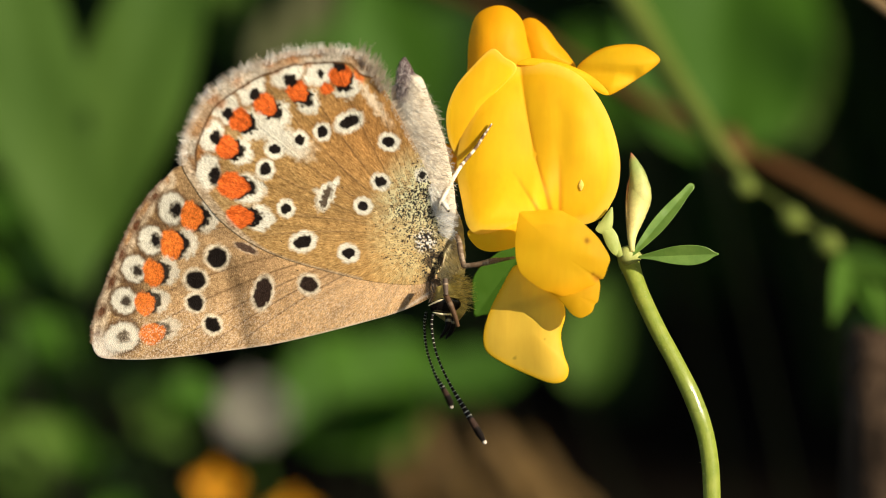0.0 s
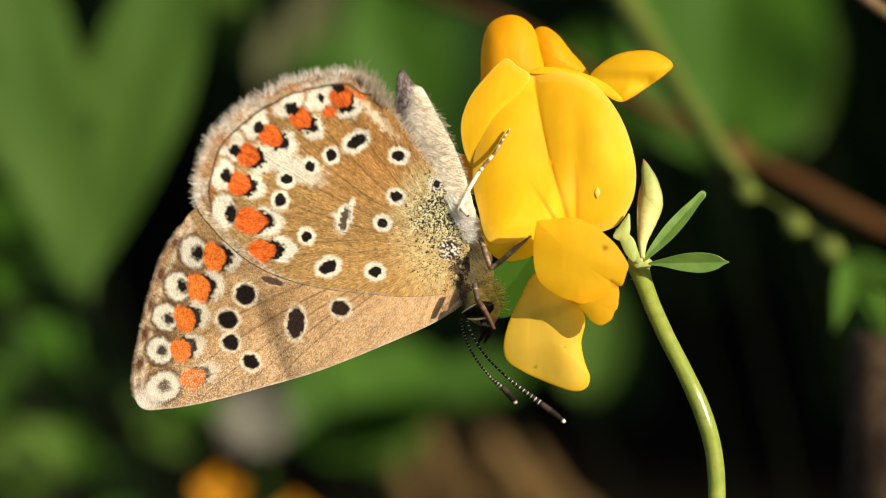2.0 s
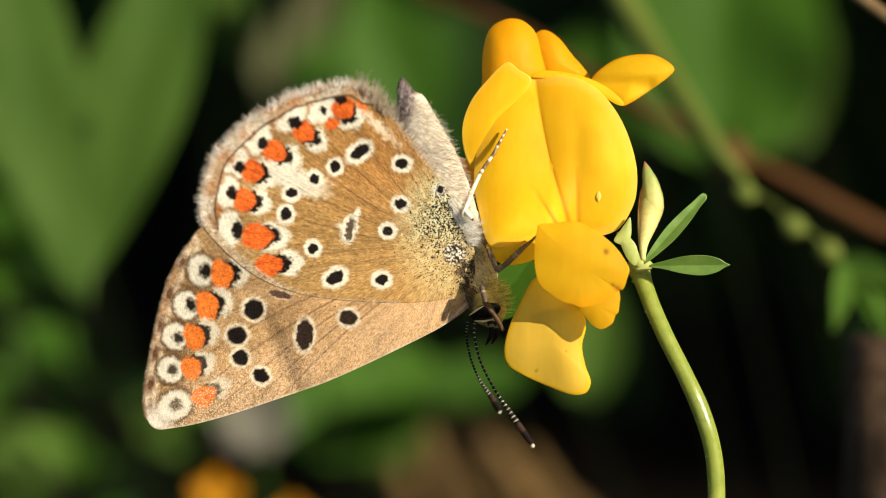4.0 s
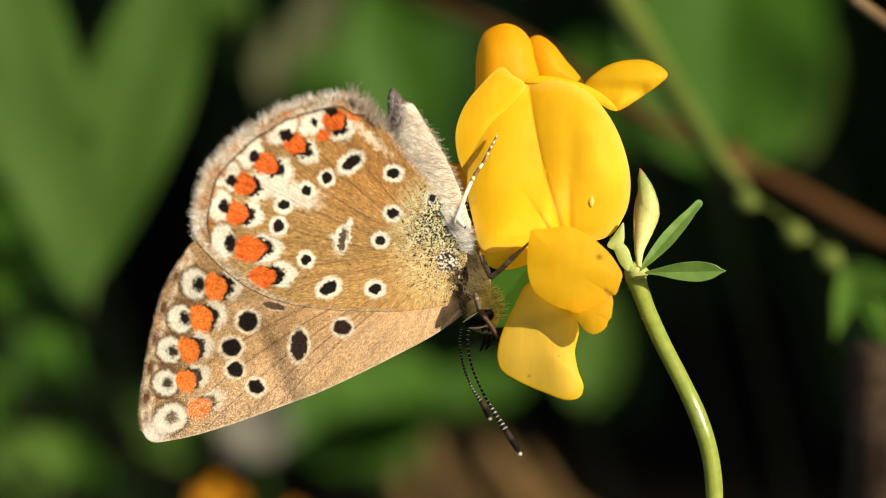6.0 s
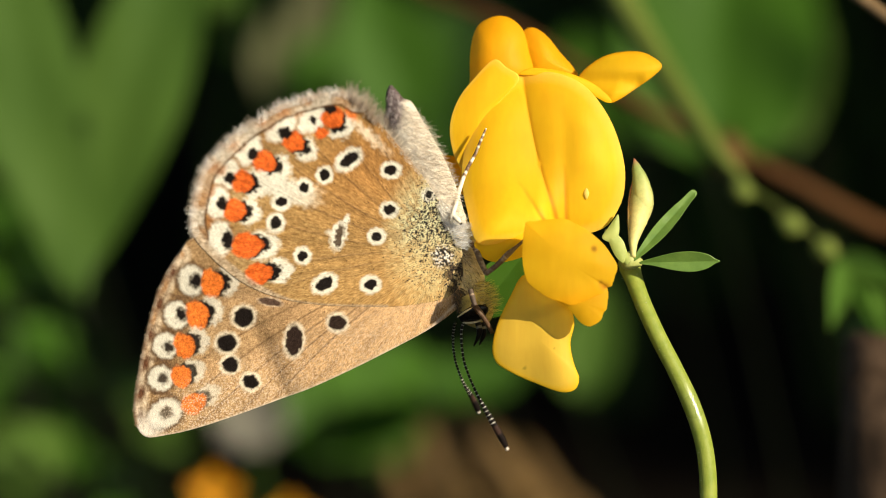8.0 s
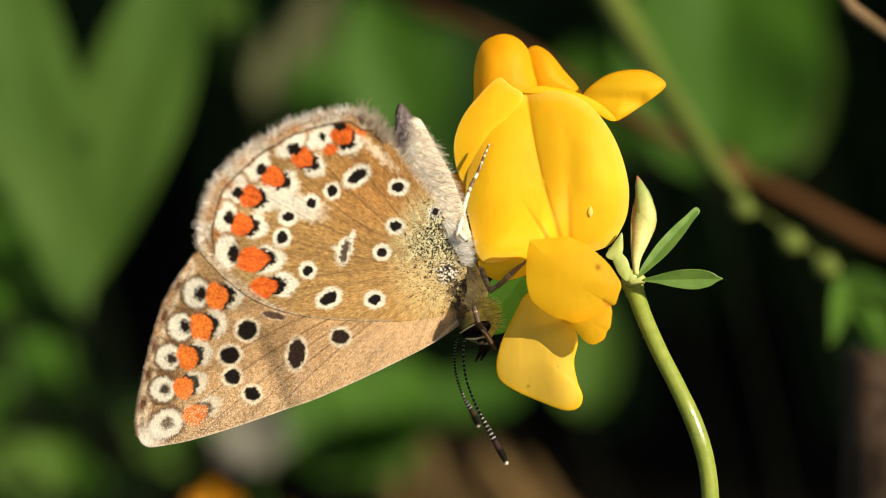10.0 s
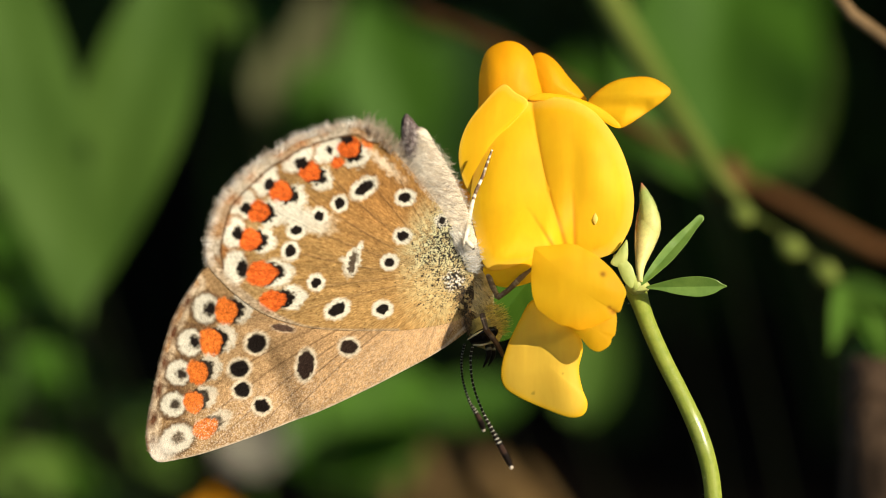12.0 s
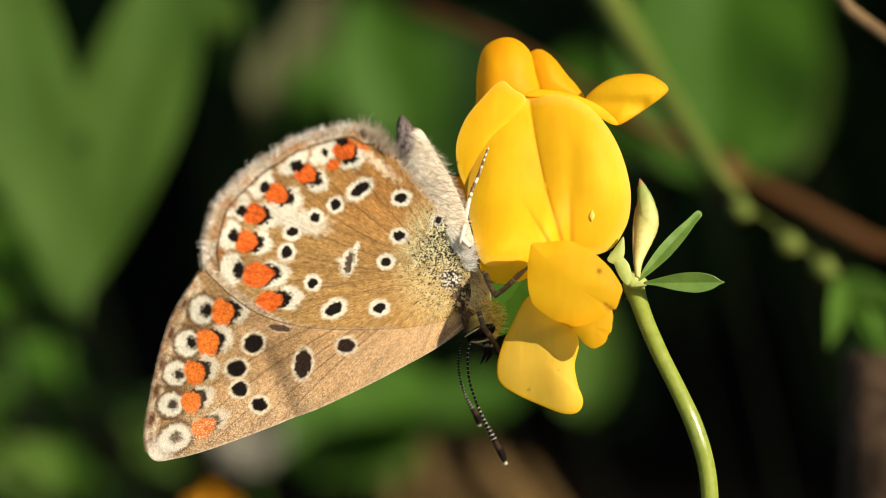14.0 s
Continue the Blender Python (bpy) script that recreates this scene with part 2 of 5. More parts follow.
def spline(points, n, closed=True):
    """n even points on a smooth curve through the given ones."""
    p = np.array(points, dtype=float)
    k = len(p)
    out = []
    for i in range(k if closed else k - 1):
        if closed:
            a, b, c, d = p[i - 1], p[i], p[(i + 1) % k], p[(i + 2) % k]
        else:
            a, b, c, d = p[max(i - 1, 0)], p[i], p[i + 1], p[min(i + 2, k - 1)]
        for u in np.linspace(0, 1, 24, endpoint=False):
            out.append(0.5 * (2 * b + (c - a) * u + (2 * a - 5 * b + 4 * c - d) * u * u + (3 * b - a - 3 * c + d) * u ** 3))
    out.append(p[0] if closed else p[-1])
    out = np.array(out)
    s = np.concatenate([[0], np.cumsum(np.linalg.norm(np.diff(out, axis=0), axis=1))])
    want = np.linspace(0, s[-1], n, endpoint=not closed)
    return np.stack([np.interp(want, s, out[:, j]) for j in range(out.shape[1])], axis=1)


def vnoise(x, y, size, seed=0):
    """Smooth random values between 0 and 1."""
    x, y = np.asarray(x) / size, np.asarray(y) / size
    xi, yi = np.floor(x).astype(np.int64), np.floor(y).astype(np.int64)
    fx, fy = x - xi, y - yi
    fx, fy = fx * fx * (3 - 2 * fx), fy * fy * (3 - 2 * fy)

    def h(a, b):
        v = (a * 374761393 + b * 668265263 + seed * 974634533) & 0x7FFFFFFF
        v = ((v ^ (v >> 13)) * 1274126177) & 0x7FFFFFFF
        return ((v ^ (v >> 16)) & 0xFFFF) / 65535.0
    return (h(xi, yi) * (1 - fx) + h(xi + 1, yi) * fx) * (1 - fy) + (h(xi, yi + 1) * (1 - fx) + h(xi + 1, yi + 1) * fx) * fy


def sheet(outline, n, rings, depth, thick, origin, mid=None, open_back=False):
    """A curved plate inside a smooth outline: verts, faces, and the plan places (x, y) and the way from middle to rim (0..1)."""
    o = spline(outline, n)
    c = o.mean(axis=0) if mid is None else np.array(mid, dtype=float)
    rr = np.sqrt(np.linspace(0, 1, rings + 1)[1:]) * 0.35 + np.linspace(0, 1, rings + 1)[1:] * 0.65
    xy = np.concatenate([[c]] + [c + r * (o - c) for r in rr])
    rim = np.concatenate([[0.0]] + [np.full(n, r) for r in rr])
    w = depth(xy[:, 0], xy[:, 1], rim)
    front = len(xy)
    faces = [(0, 1 + (i + 1) % n, 1 + i) for i in range(n)]
    for k in range(rings - 1):
        a, b = 1 + k * n, 1 + (k + 1) * n
        faces += [(a + i, a + (i + 1) % n, b + (i + 1) % n, b + i) for i in range(n)]
    keep = [k for k in range(rings) if k % 4 == 3 and k < rings - 2] + [rings - 1]
    bxy, brim = [xy[:1]], [rim[:1]]
    for k in keep:
        bxy.append(xy[1 + k * n:1 + (k + 1) * n])
        brim.append(rim[1 + k * n:1 + (k + 1) * n])
    bxy, brim = np.concatenate(bxy), np.concatenate(brim)
    bw = depth(bxy[:, 0], bxy[:, 1], brim) - thick * (1 - 0.3 * brim ** 6)
    if open_back:
        # one skin with a hem: light goes through it once
        bxy, brim, bw, keep = bxy[-n - 1:], brim[-n - 1:], bw[-n - 1:], keep[-1:]
        bxy[0], bw[0] = bxy[-1], bw[-1]
    else:
        faces += [(front, front + 1 + i, front + 1 + (i + 1) % n) for i in range(n)]
    for k in range(len(keep) - 1):
        a, b = front + 1 + k * n, front + 1 + (k + 1) * n
        faces += [(a + (i + 1) % n, a + i, b + i, b + (i + 1) % n) for i in range(n)]
    a, b = 1 + (rings - 1) * n, front + 1 + (len(keep) - 1) * n
    faces += [(a + i, a + (i + 1) % n, b + (i + 1) % n, b + i) for i in range(n)]
    # wind every face the same way as the outline asks
    area = np.sum(o[:, 0] * np.roll(o[:, 1], -1) - o[:, 1] * np.roll(o[:, 0], -1))
    if area > 0:
        faces = [tuple(reversed(f)) for f in faces]
    faces = [tuple(reversed(f)) for f in faces]
    xy, rim, w = np.concatenate([xy, bxy]), np.concatenate([rim, brim]), np.concatenate([w, bw])
    v = np.stack([(xy[:, 0] - 784.0) * S, (441.0 - xy[:, 1]) * S, w * S], axis=1) - np.array(origin)
    return v, faces, xy[:, 0], xy[:, 1], rim


def tube(path, radii, origin, sides=12, steps=40, flat=1.0, lump=0.0, seed=0):
    """A round, tapered body along a smooth path of (x, y, w): verts, faces and the way along it (0..1)."""
    p = spline([(*q, r) for q, r in zip(path, radii)], steps, closed=False)
    v, faces, along = [], [], []
    for i in range(steps):
        t = p[min(i + 1, steps - 1), :3] - p[max(i - 1, 0), :3]
        t = Vector((t[0], -t[1], t[2])).normalized()
        side = t.cross(Vector((0, 0, 1)))
        side = side.normalized() if side.length > 1e-6 else Vector((1, 0, 0))
        up = side.cross(t)
        c = at(*p[i, :3]) - Vector(origin)
        for k in range(sides):
            a = 2 * math.pi * k / sides
            r = p[i, 3] * S * (1 + lump * (random.Random(seed * 7919 + i * 31 + k).random() - 0.5))
            v.append(c + side * (r * math.cos(a)) + up * (r * flat * math.sin(a)))
            along.append(i / (steps - 1))
    for i in range(steps - 1):
        for k in range(sides):
            a, b = i * sides + k, i * sides + (k + 1) % sides
            faces.append((a, b, b + sides, a + sides))
    faces += [tuple(reversed(range(sides))), tuple(range((steps - 1) * sides, steps * sides))]
    return [tuple(q) for q in v], faces, np.array(along)


def world_tube(points, radii, sides=10, steps=24, origin=(0, 0, 0)):
    """A round stalk through world places."""
    p = spline([(*q, r) for q, r in zip(points, radii)], steps, closed=False)
    v, faces = [], []
    for i in range(steps):
        t = Vector(p[min(i + 1, steps - 1), :3] - p[max(i - 1, 0), :3]).normalized()
        side = t.cross(Vector((0.13, 1, 0.07))).normalized()
        up = side.cross(t)
        for k in range(sides):
            a = 2 * math.pi * k / sides
            v.append(Vector(p[i, :3]) - Vector(origin) + (side * math.cos(a) + up * math.sin(a)) * p[i, 3])
    for i in range(steps - 1):
        for k in range(sides):
            a, b = i * sides + k, i * sides + (k + 1) % sides
            faces.append((a, b, b + sides, a + sides))
    faces += [tuple(reversed(range(sides))), tuple(range((steps - 1) * sides, steps * sides))]
    return [tuple(q) for q in v], faces


def hairs(name, roots, parent, origin, label, rng):
    """Fine tapered hairs in one mesh. roots: (x, y, w, way x, way y, way w, length, width, colour)."""
    v, faces, tint = [], [], []
    for x, y, w, dx, dy, dw, ln, wd, col in roots:
        k = len(v)
        d = Vector((dx, -dy, dw)).normalized()
        side = d.cross(Vector((rng.uniform(-.5, .5), rng.uniform(-.5, .5), 1))).normalized()
        bend = side * rng.uniform(-0.18, 0.18) * ln
        c = at(x, y, w) - Vector(origin)
        for u, f in ((0.0, 1.0), (0.5, 0.8), (0.85, 0.5)):
            q = c + (d * (ln * u) + bend * u * u) * S
            v += [tuple(q - side * (wd * f * S / 2)), tuple(q + side * (wd * f * S / 2))]
        v.append(tuple(c + (d * ln + bend) * S))
        faces += [(k, k + 1, k + 3, k + 2), (k + 2, k + 3, k + 5, k + 4), (k + 4, k + 5, k + 6)]
        tint += [col] * 7
    return link(name, v, faces, MAT_HAIR, parent, label, np.array(tint))


# ---- surroundings ----
def ground():
    n, half = 60, 40.0
    g = np.linspace(-1, 1, n)
    g = np.sign(g) * np.abs(g) ** 3 * half
    v = [(x, y + 0.4, 0.0) for y in g for x in g]
    f = [(j * n + i, j * n + i + 1, (j + 1) * n + i + 1, (j + 1) * n + i) for j in range(n - 1) for i in range(n - 1)]
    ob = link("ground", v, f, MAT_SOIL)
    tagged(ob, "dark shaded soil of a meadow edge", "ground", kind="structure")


def blade(v, f, base, way, length, width, lean):
    k = len(v)
    side = Vector((way.y, -way.x, 0)).normalized()
    for i, u in enumerate((0, 0.35, 0.7)):
        c = base + Vector((0, 0, 1)) * (length * u * (1 - 0.25 * lean * u)) + way * (length * lean * u * u)
        wd = width * (1 - u * 0.7)
        v += [tuple(c - side * wd), tuple(c + side * wd)]
    u = 1.0
    v.append(tuple(base + Vector((0, 0, 1)) * (length * (1 - 0.25 * lean)) + way * (length * lean)))
    f += [(k, k + 1, k + 3, k + 2), (k + 2, k + 3, k + 5, k + 4), (k + 4, k + 5, k + 6)]


def meadow_grass():
    rng = random.Random(5)
    v, f = [], []
    for _ in range(3600):
        y = rng.uniform(0.34, 1.3)
        x = rng.uniform(-0.35, 0.35)
        a = rng.uniform(0, 2 * math.pi)
        blade(v, f, Vector((x, y, 0)), Vector((math.cos(a), math.sin(a), 0)), rng.uniform(0.03, 0.075), rng.uniform(0.0008, 0.002), rng.uniform(0.2, 0.9))
    for _ in range(7000):
        x, y = rng.gauss(0, 0.7), rng.gauss(0.2, 0.7)
        if abs(x) < 0.16 and y > -0.12:
            continue
        a = rng.uniform(0, 2 * math.pi)
        blade(v, f, Vector((x, y, 0)), Vector((math.cos(a), math.sin(a), 0)), rng.uniform(0.03, 0.09), rng.uniform(0.001, 0.0022), rng.uniform(0.2, 0.9))
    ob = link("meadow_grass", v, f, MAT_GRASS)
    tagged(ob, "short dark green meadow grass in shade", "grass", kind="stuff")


def leaf_mesh(base, tip, width, face, mat, name, parent, origin, curl=0.12, shape=0.5, wave=0.0, fold=0.35):
    """A broad leaf from base to tip (world), with a sunk midrib; face: the way its upper side looks."""
    base, tip = Vector(base), Vector(tip)
    along = tip - base
    ln = along.length
    t = along.normalized()
    side = t.cross(Vector(face)).normalized()
    up = side.cross(t)
    rows, cols = 22, 12
    v, f = [], []
    for layer in (0, 1):
        for i in range(rows + 1):
            u = i / rows
            half = width / 2 * (math.sin(math.pi * u ** shape) ** 0.75 if 0 < u < 1 else 0.02)
            for j in range(cols + 1):
                q = 2 * j / cols - 1
                lift = abs(q) * half * fold - curl * ln * u * u + wave * width * math.sin(u * 14 + q * 3) * abs(q)
                p = base + t * (ln * u) + side * (half * q) + up * (lift - layer * 0.0003)
                v.append(tuple(p - Vector(origin)))
    m = (rows + 1) * (cols + 1)
    for i in range(rows):
        for j in range(cols):
            a = i * (cols + 1) + j
            f.append((a, a + 1, a + cols + 2, a + cols + 1))
            f.append((m + a, m + a + cols + 1, m + a + cols + 2, m + a + 1))
    return link(name, v, f, mat, parent)


def leaf_plant(base, tip, width, mat, label, foot=None, face=None, curl=0.12, shape=0.5, stalk=0.00016, wave=0.0, group="", fold=0.35):
    """One broad leaf on a stalk that rises from the ground."""
    base, tip = Vector(base), Vector(tip)
    root = Vector(foot) if foot else Vector((base.x + 0.01, base.y + 0.01, 0.0))
    th = empty("broad_leaf", Matrix.Translation(root), label, "leaf", group)
    leaf_mesh(base, tip, width, face or (-AHEAD + Vector((0, 0, 0.5))), mat, "leaf_blade", th, root, curl, shape, wave, fold)
    mid = (root + base) / 2 + Vector((0.004, 0, 0.008))
    v, f = world_tube([root - Vector((0, 0, 0.002)), mid, base, base + (tip - base) * 0.05], [stalk * 1.5, stalk * 1.2, stalk, stalk * 0.7], origin=root)
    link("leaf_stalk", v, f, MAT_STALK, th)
    return th


def surroundings():
    ground()
    meadow_grass()
    green = "broad green leaf out of focus behind the flower"
    # forked blue-green leaf at the meadow's back: long lobes with gaps between them
    lobe = "long blue-green leaf of a forked spray, out of focus"
    for bx, by, tx, ty, width, d, shape in ((150, 560, -40, -260, 182, 0.098, 1.0), (100, 560, 362, -190, 198, 0.104, 1.0), (150, 390, -140, 150, 90, 0.14, 0.72), (420, 40, 360, -60, 80, 0.13, 0.72)):
        leaf_plant(far(bx, by, d), far(tx, ty, d + 0.004), width * S * (1 + d / DIST), MAT_LEAF_BLUE, lobe, shape=shape, wave=0.03, group="forked leaves", fold=0.12, curl=0.05)
    leaf_plant(far(480, 180, 0.2), far(490, 40, 0.2), 0.003, MAT_OLIVE, "withered olive leaf, out of focus", shape=0.7)
    leaf_plant(far(730, 230, 0.18), far(640, -40, 0.18), 0.0085, MAT_LEAF, green, shape=0.7)
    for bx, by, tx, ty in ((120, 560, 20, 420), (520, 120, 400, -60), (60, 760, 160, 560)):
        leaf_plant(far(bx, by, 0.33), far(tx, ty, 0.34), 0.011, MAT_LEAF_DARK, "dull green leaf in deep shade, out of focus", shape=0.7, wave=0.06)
    for bx, by, tx, ty, wd, m in ((-20, 900, 70, 740, 0.0065, MAT_LEAF_PALE), (30, 520, 90, 420, 0.004, MAT_LEAF), (-20, 590, 60, 540, 0.003, MAT_LEAF_PALE), (560, 790, 680, 690, 0.006, MAT_LEAF), (640, 840, 740, 760, 0.005, MAT_LEAF_PALE), (180, 900, 260, 800, 0.004, MAT_LEAF), (50, 920, 130, 790, 0.005, MAT_LEAF_PALE)):
        leaf_plant(far(bx, by, 0.2), far(tx, ty, 0.21), wd, m, green, shape=0.7, wave=0.04)
    leaf_plant(far(110, 440, 0.2), far(-160, 350, 0.2), 0.0045, MAT_LEAF, green)
    # large leaves behind the blossom
    leaf_plant(far(1270, 310, 0.14), far(1290, -240, 0.145), 0.0148, MAT_LEAF, green, shape=0.7, wave=0.06)
    leaf_plant(far(1395, 285, 0.19), far(1365, -120, 0.2), 0.0085, MAT_LEAF_PALE, green, shape=0.8, wave=0.04)
    leaf_plant(far(1130, 260, 0.19), far(1010, 40, 0.2), 0.0075, MAT_LEAF, green, shape=0.7, wave=0.05)
    leaf_plant(far(1420, 120, 0.18), far(1210, 20, 0.19), 0.0065, MAT_LEAF, green, shape=0.7, wave=0.05)
    leaf_plant(far(1380, 270, 0.19), far(1290, 130, 0.2), 0.0055, MAT_LEAF, green, shape=0.7, wave=0.05)
    leaf_plant(far(1380, 40, 0.19), far(1420, -160, 0.2), 0.0075, MAT_LEAF, green, shape=0.7, wave=0.05)
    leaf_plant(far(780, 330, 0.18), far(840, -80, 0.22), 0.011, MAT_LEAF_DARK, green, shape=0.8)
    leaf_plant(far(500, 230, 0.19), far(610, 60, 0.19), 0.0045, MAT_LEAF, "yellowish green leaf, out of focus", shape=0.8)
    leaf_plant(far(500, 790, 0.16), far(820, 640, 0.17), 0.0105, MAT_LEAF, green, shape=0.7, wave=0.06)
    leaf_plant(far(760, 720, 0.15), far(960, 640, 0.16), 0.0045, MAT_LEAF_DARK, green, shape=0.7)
    leaf_plant(far(1030, 720, 0.18), far(1070, 500, 0.185), 0.0052, MAT_LEAF_BLUE, "pale green leaf behind the lower petal", shape=0.7)
    leaf_plant(far(1640, 640, 0.065), far(1495, 480, 0.067), 0.0026, MAT_LEAF, green)
    leaf_plant(far(1620, 540, 0.065), far(1475, 610, 0.068), 0.0021, MAT_LEAF_PALE, green)
    leaf_plant(far(535, 120, 0.2), far(590, -60, 0.2), 0.0036, MAT_OLIVE, "withered olive leaf, out of focus", shape=0.8)
    rng = random.Random(31)
    for x, y, n in ((60, 560, 3), (170, 650, 1), (90, 800, 5), (240, 740, 5), (300, 860, 3), (20, 690, 3), (200, 860, 4)):
        for _ in range(n):
            d = rng.uniform(0.12, 0.2)
            bx, by = x + rng.uniform(-60, 60), y + rng.uniform(-50, 50)
            a = rng.uniform(0, 2 * math.pi)
            leaf_plant(far(bx, by, d), far(bx + 110 * math.cos(a), by + 90 * math.sin(a), d + rng.uniform(-0.01, 0.01)), rng.uniform(0.0016, 0.0034), rng.choice((MAT_LEAF, MAT_LEAF, MAT_LEAF_PALE)), "small green leaf in the undergrowth, out of focus", shape=0.7, stalk=0.00014, group="undergrowth leaves")

    # stalks
    def stalk(name, pts, radii, mat, label, parts=(), knots=()):
        root = Vector((pts[0].x, pts[0].y + 0.004, 0.0))
        th = empty(name, Matrix.Translation(root), label, "stalk")
        v, f = world_tube([root - Vector((0, 0, 0.002)), (root + pts[0]) / 2] + pts, [radii[0], radii[0]] + radii, origin=root, steps=60)
        link("shaft", v, f, mat, th)
        for q, tip, width in parts:
            leaf_mesh(q, tip, width, -AHEAD + Vector((0.3, 0, 0.4)), MAT_LEAF_SPRIG, "side_leaf", th, root, 0.1, 0.7)
        for q, r in knots:
            v, f = world_tube([q - Vector((r, 0, -r * 0.5)), q, q + Vector((r, 0, -r * 0.5))], [r * 0.3, r, r * 0.3], origin=root, steps=12)
            link("bud" if name == "plant_stalk" else "knot", v, f, mat, th)
        return th
    wide = S * (1 + 0.054 / DIST)
    buds = [(far(1319, 352, 0.055), 20 * wide), (far(1404, 411, 0.055), 22 * wide), (far(1466, 455, 0.054), 22 * wide)]
    sprigs = [(far(1478, 476, 0.056), far(1610, 512, 0.052), 60 * wide), (far(1500, 480, 0.055), far(1484, 580, 0.051), 44 * wide), (far(1545, 495, 0.055), far(1572, 585, 0.051), 44 * wide)]
    stalk("plant_stalk", [far(1640, 640, 0.058), far(1568, 560, 0.058), far(1480, 460, 0.058), far(1380, 378, 0.058), far(1315, 335, 0.058), far(1280, 290, 0.059), far(1190, 160, 0.064), far(1085, -20, 0.07), far(1000, -200, 0.07)], [0.00008, 0.00008, 0.00008, 0.00008, 0.0001, 0.0005, 0.0008, 0.0009, 0.0007], MAT_LEAF_LIME, "soft green plant stalk with beaded buds, out of focus", sprigs, buds)
    stalk("brown_twig", [far(1900, 560, 0.085), far(1568, 420, 0.085), far(1400, 330, 0.086), far(1270, 270, 0.088), far(1100, 180, 0.09), far(900, 60, 0.095), far(700, -20, 0.10)], [0.0006, 0.0005, 0.00045, 0.00045, 0.0004, 0.0004, 0.0003], MAT_TWIG, "reddish brown twig, out of focus", knots=[(far(1290, 284, 0.087), 0.0013)])
    stalk("thin_stalk", [far(1750, 240, 0.02), far(1568, 55, 0.02), far(1505, -10, 0.02), far(1450, -80, 0.02)], [0.0004, 0.0004, 0.00035, 0.0003], MAT_DRY, "thin dry tan stalk, out of focus")
    for pts, r in (([(990, 1010), (915, 880), (850, 790), (795, 705)], 0.0015), ([(880, 1010), (815, 900), (775, 830), (745, 760)], 0.0012), ([(1060, 1010), (985, 890), (930, 800)], 0.0008), ([(760, 1000), (725, 900), (700, 830)], 0.0009)):
        stalk("dry_stalk", [far(x, y, 0.19) for x, y in pts], [r] * (len(pts) - 1) + [r * 0.6], MAT_STRAW, "thick rotten brown stalk, out of focus", knots=[(far(*pts[1], 0.187), r * 1.2)])
    stalk("rough_stump", [far(1572, 900, 0.045), far(1568, 760, 0.045), far(1574, 606, 0.045)], [0.0025, 0.0024, 0.0022], MAT_BARK, "rough brown woody stump in shade")

    # far blossoms and a seed head
    def blossom(name, c, r, mat, label, category, petals=5):
        root = Vector((c.x, c.y + 0.005, 0))
        th = empty(name, Matrix.Translation(root), label, category)
        v, f = world_tube([root - Vector((0, 0, 0.002)), (root + c) / 2 + Vector((0.003, 0, 0)), c], [0.0007, 0.0006, 0.0005], origin=root)
        link("stalk", v, f, MAT_GRASS, th)
        for k in range(petals):
            a = 2 * math.pi * k / petals + 0.3
            d = Vector((math.cos(a), -0.35, math.sin(a)))
            leaf_mesh(c, c + d * r, r * 0.9, Vector((0, -1, 0.2)), mat, "petal", th, root, 0.1, 0.8)
        return th
    blossom("far_flower", far(385, 885, 0.12), 0.0018, MAT_ORANGE, "orange yellow blossom, out of focus", "flower")
    blossom("far_flower", far(520, 940, 0.16), 0.0020, MAT_ORANGE, "orange yellow blossom, out of focus", "flower")
    blossom("seed_head", far(450, 745, 0.16), 0.0030, MAT_FLUFF, "pale grey fluffy seed head, out of focus", "seed head", 9)


def shade_shrub():
    """Unseen shrub added over the meadow's edge: arching boughs shade ground behind the flower."""
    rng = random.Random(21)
    th = empty("hedge_shrub", Matrix.Translation((0, 1.0, 0)), "unseen dense leafy shrub added over the meadow edge for shade", "shrub")
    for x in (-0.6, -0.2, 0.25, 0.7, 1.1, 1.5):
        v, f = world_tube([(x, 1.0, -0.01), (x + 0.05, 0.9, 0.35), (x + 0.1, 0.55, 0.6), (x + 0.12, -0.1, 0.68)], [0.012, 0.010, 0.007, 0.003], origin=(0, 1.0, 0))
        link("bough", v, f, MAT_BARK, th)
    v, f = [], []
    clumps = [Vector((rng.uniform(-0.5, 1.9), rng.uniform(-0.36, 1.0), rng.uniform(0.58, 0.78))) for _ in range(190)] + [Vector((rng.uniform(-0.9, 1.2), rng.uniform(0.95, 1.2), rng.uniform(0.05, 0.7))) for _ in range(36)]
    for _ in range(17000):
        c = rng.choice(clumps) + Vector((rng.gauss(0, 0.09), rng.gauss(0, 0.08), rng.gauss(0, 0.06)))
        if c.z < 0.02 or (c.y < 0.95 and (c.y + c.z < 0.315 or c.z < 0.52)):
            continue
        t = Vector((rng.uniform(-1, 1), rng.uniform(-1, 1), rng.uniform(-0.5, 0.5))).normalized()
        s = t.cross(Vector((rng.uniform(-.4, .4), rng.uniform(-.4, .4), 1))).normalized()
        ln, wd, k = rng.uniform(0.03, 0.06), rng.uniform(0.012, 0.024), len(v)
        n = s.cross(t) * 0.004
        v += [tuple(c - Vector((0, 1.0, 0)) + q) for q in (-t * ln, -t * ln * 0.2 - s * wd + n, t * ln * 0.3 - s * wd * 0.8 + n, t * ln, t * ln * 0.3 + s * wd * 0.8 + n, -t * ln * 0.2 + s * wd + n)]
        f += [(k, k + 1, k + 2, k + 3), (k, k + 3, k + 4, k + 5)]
    tagged(link("foliage", v, f, MAT_SHADE_SHRUB, th, smooth=False), kind="stuff")


surroundings()
shade_shrub()


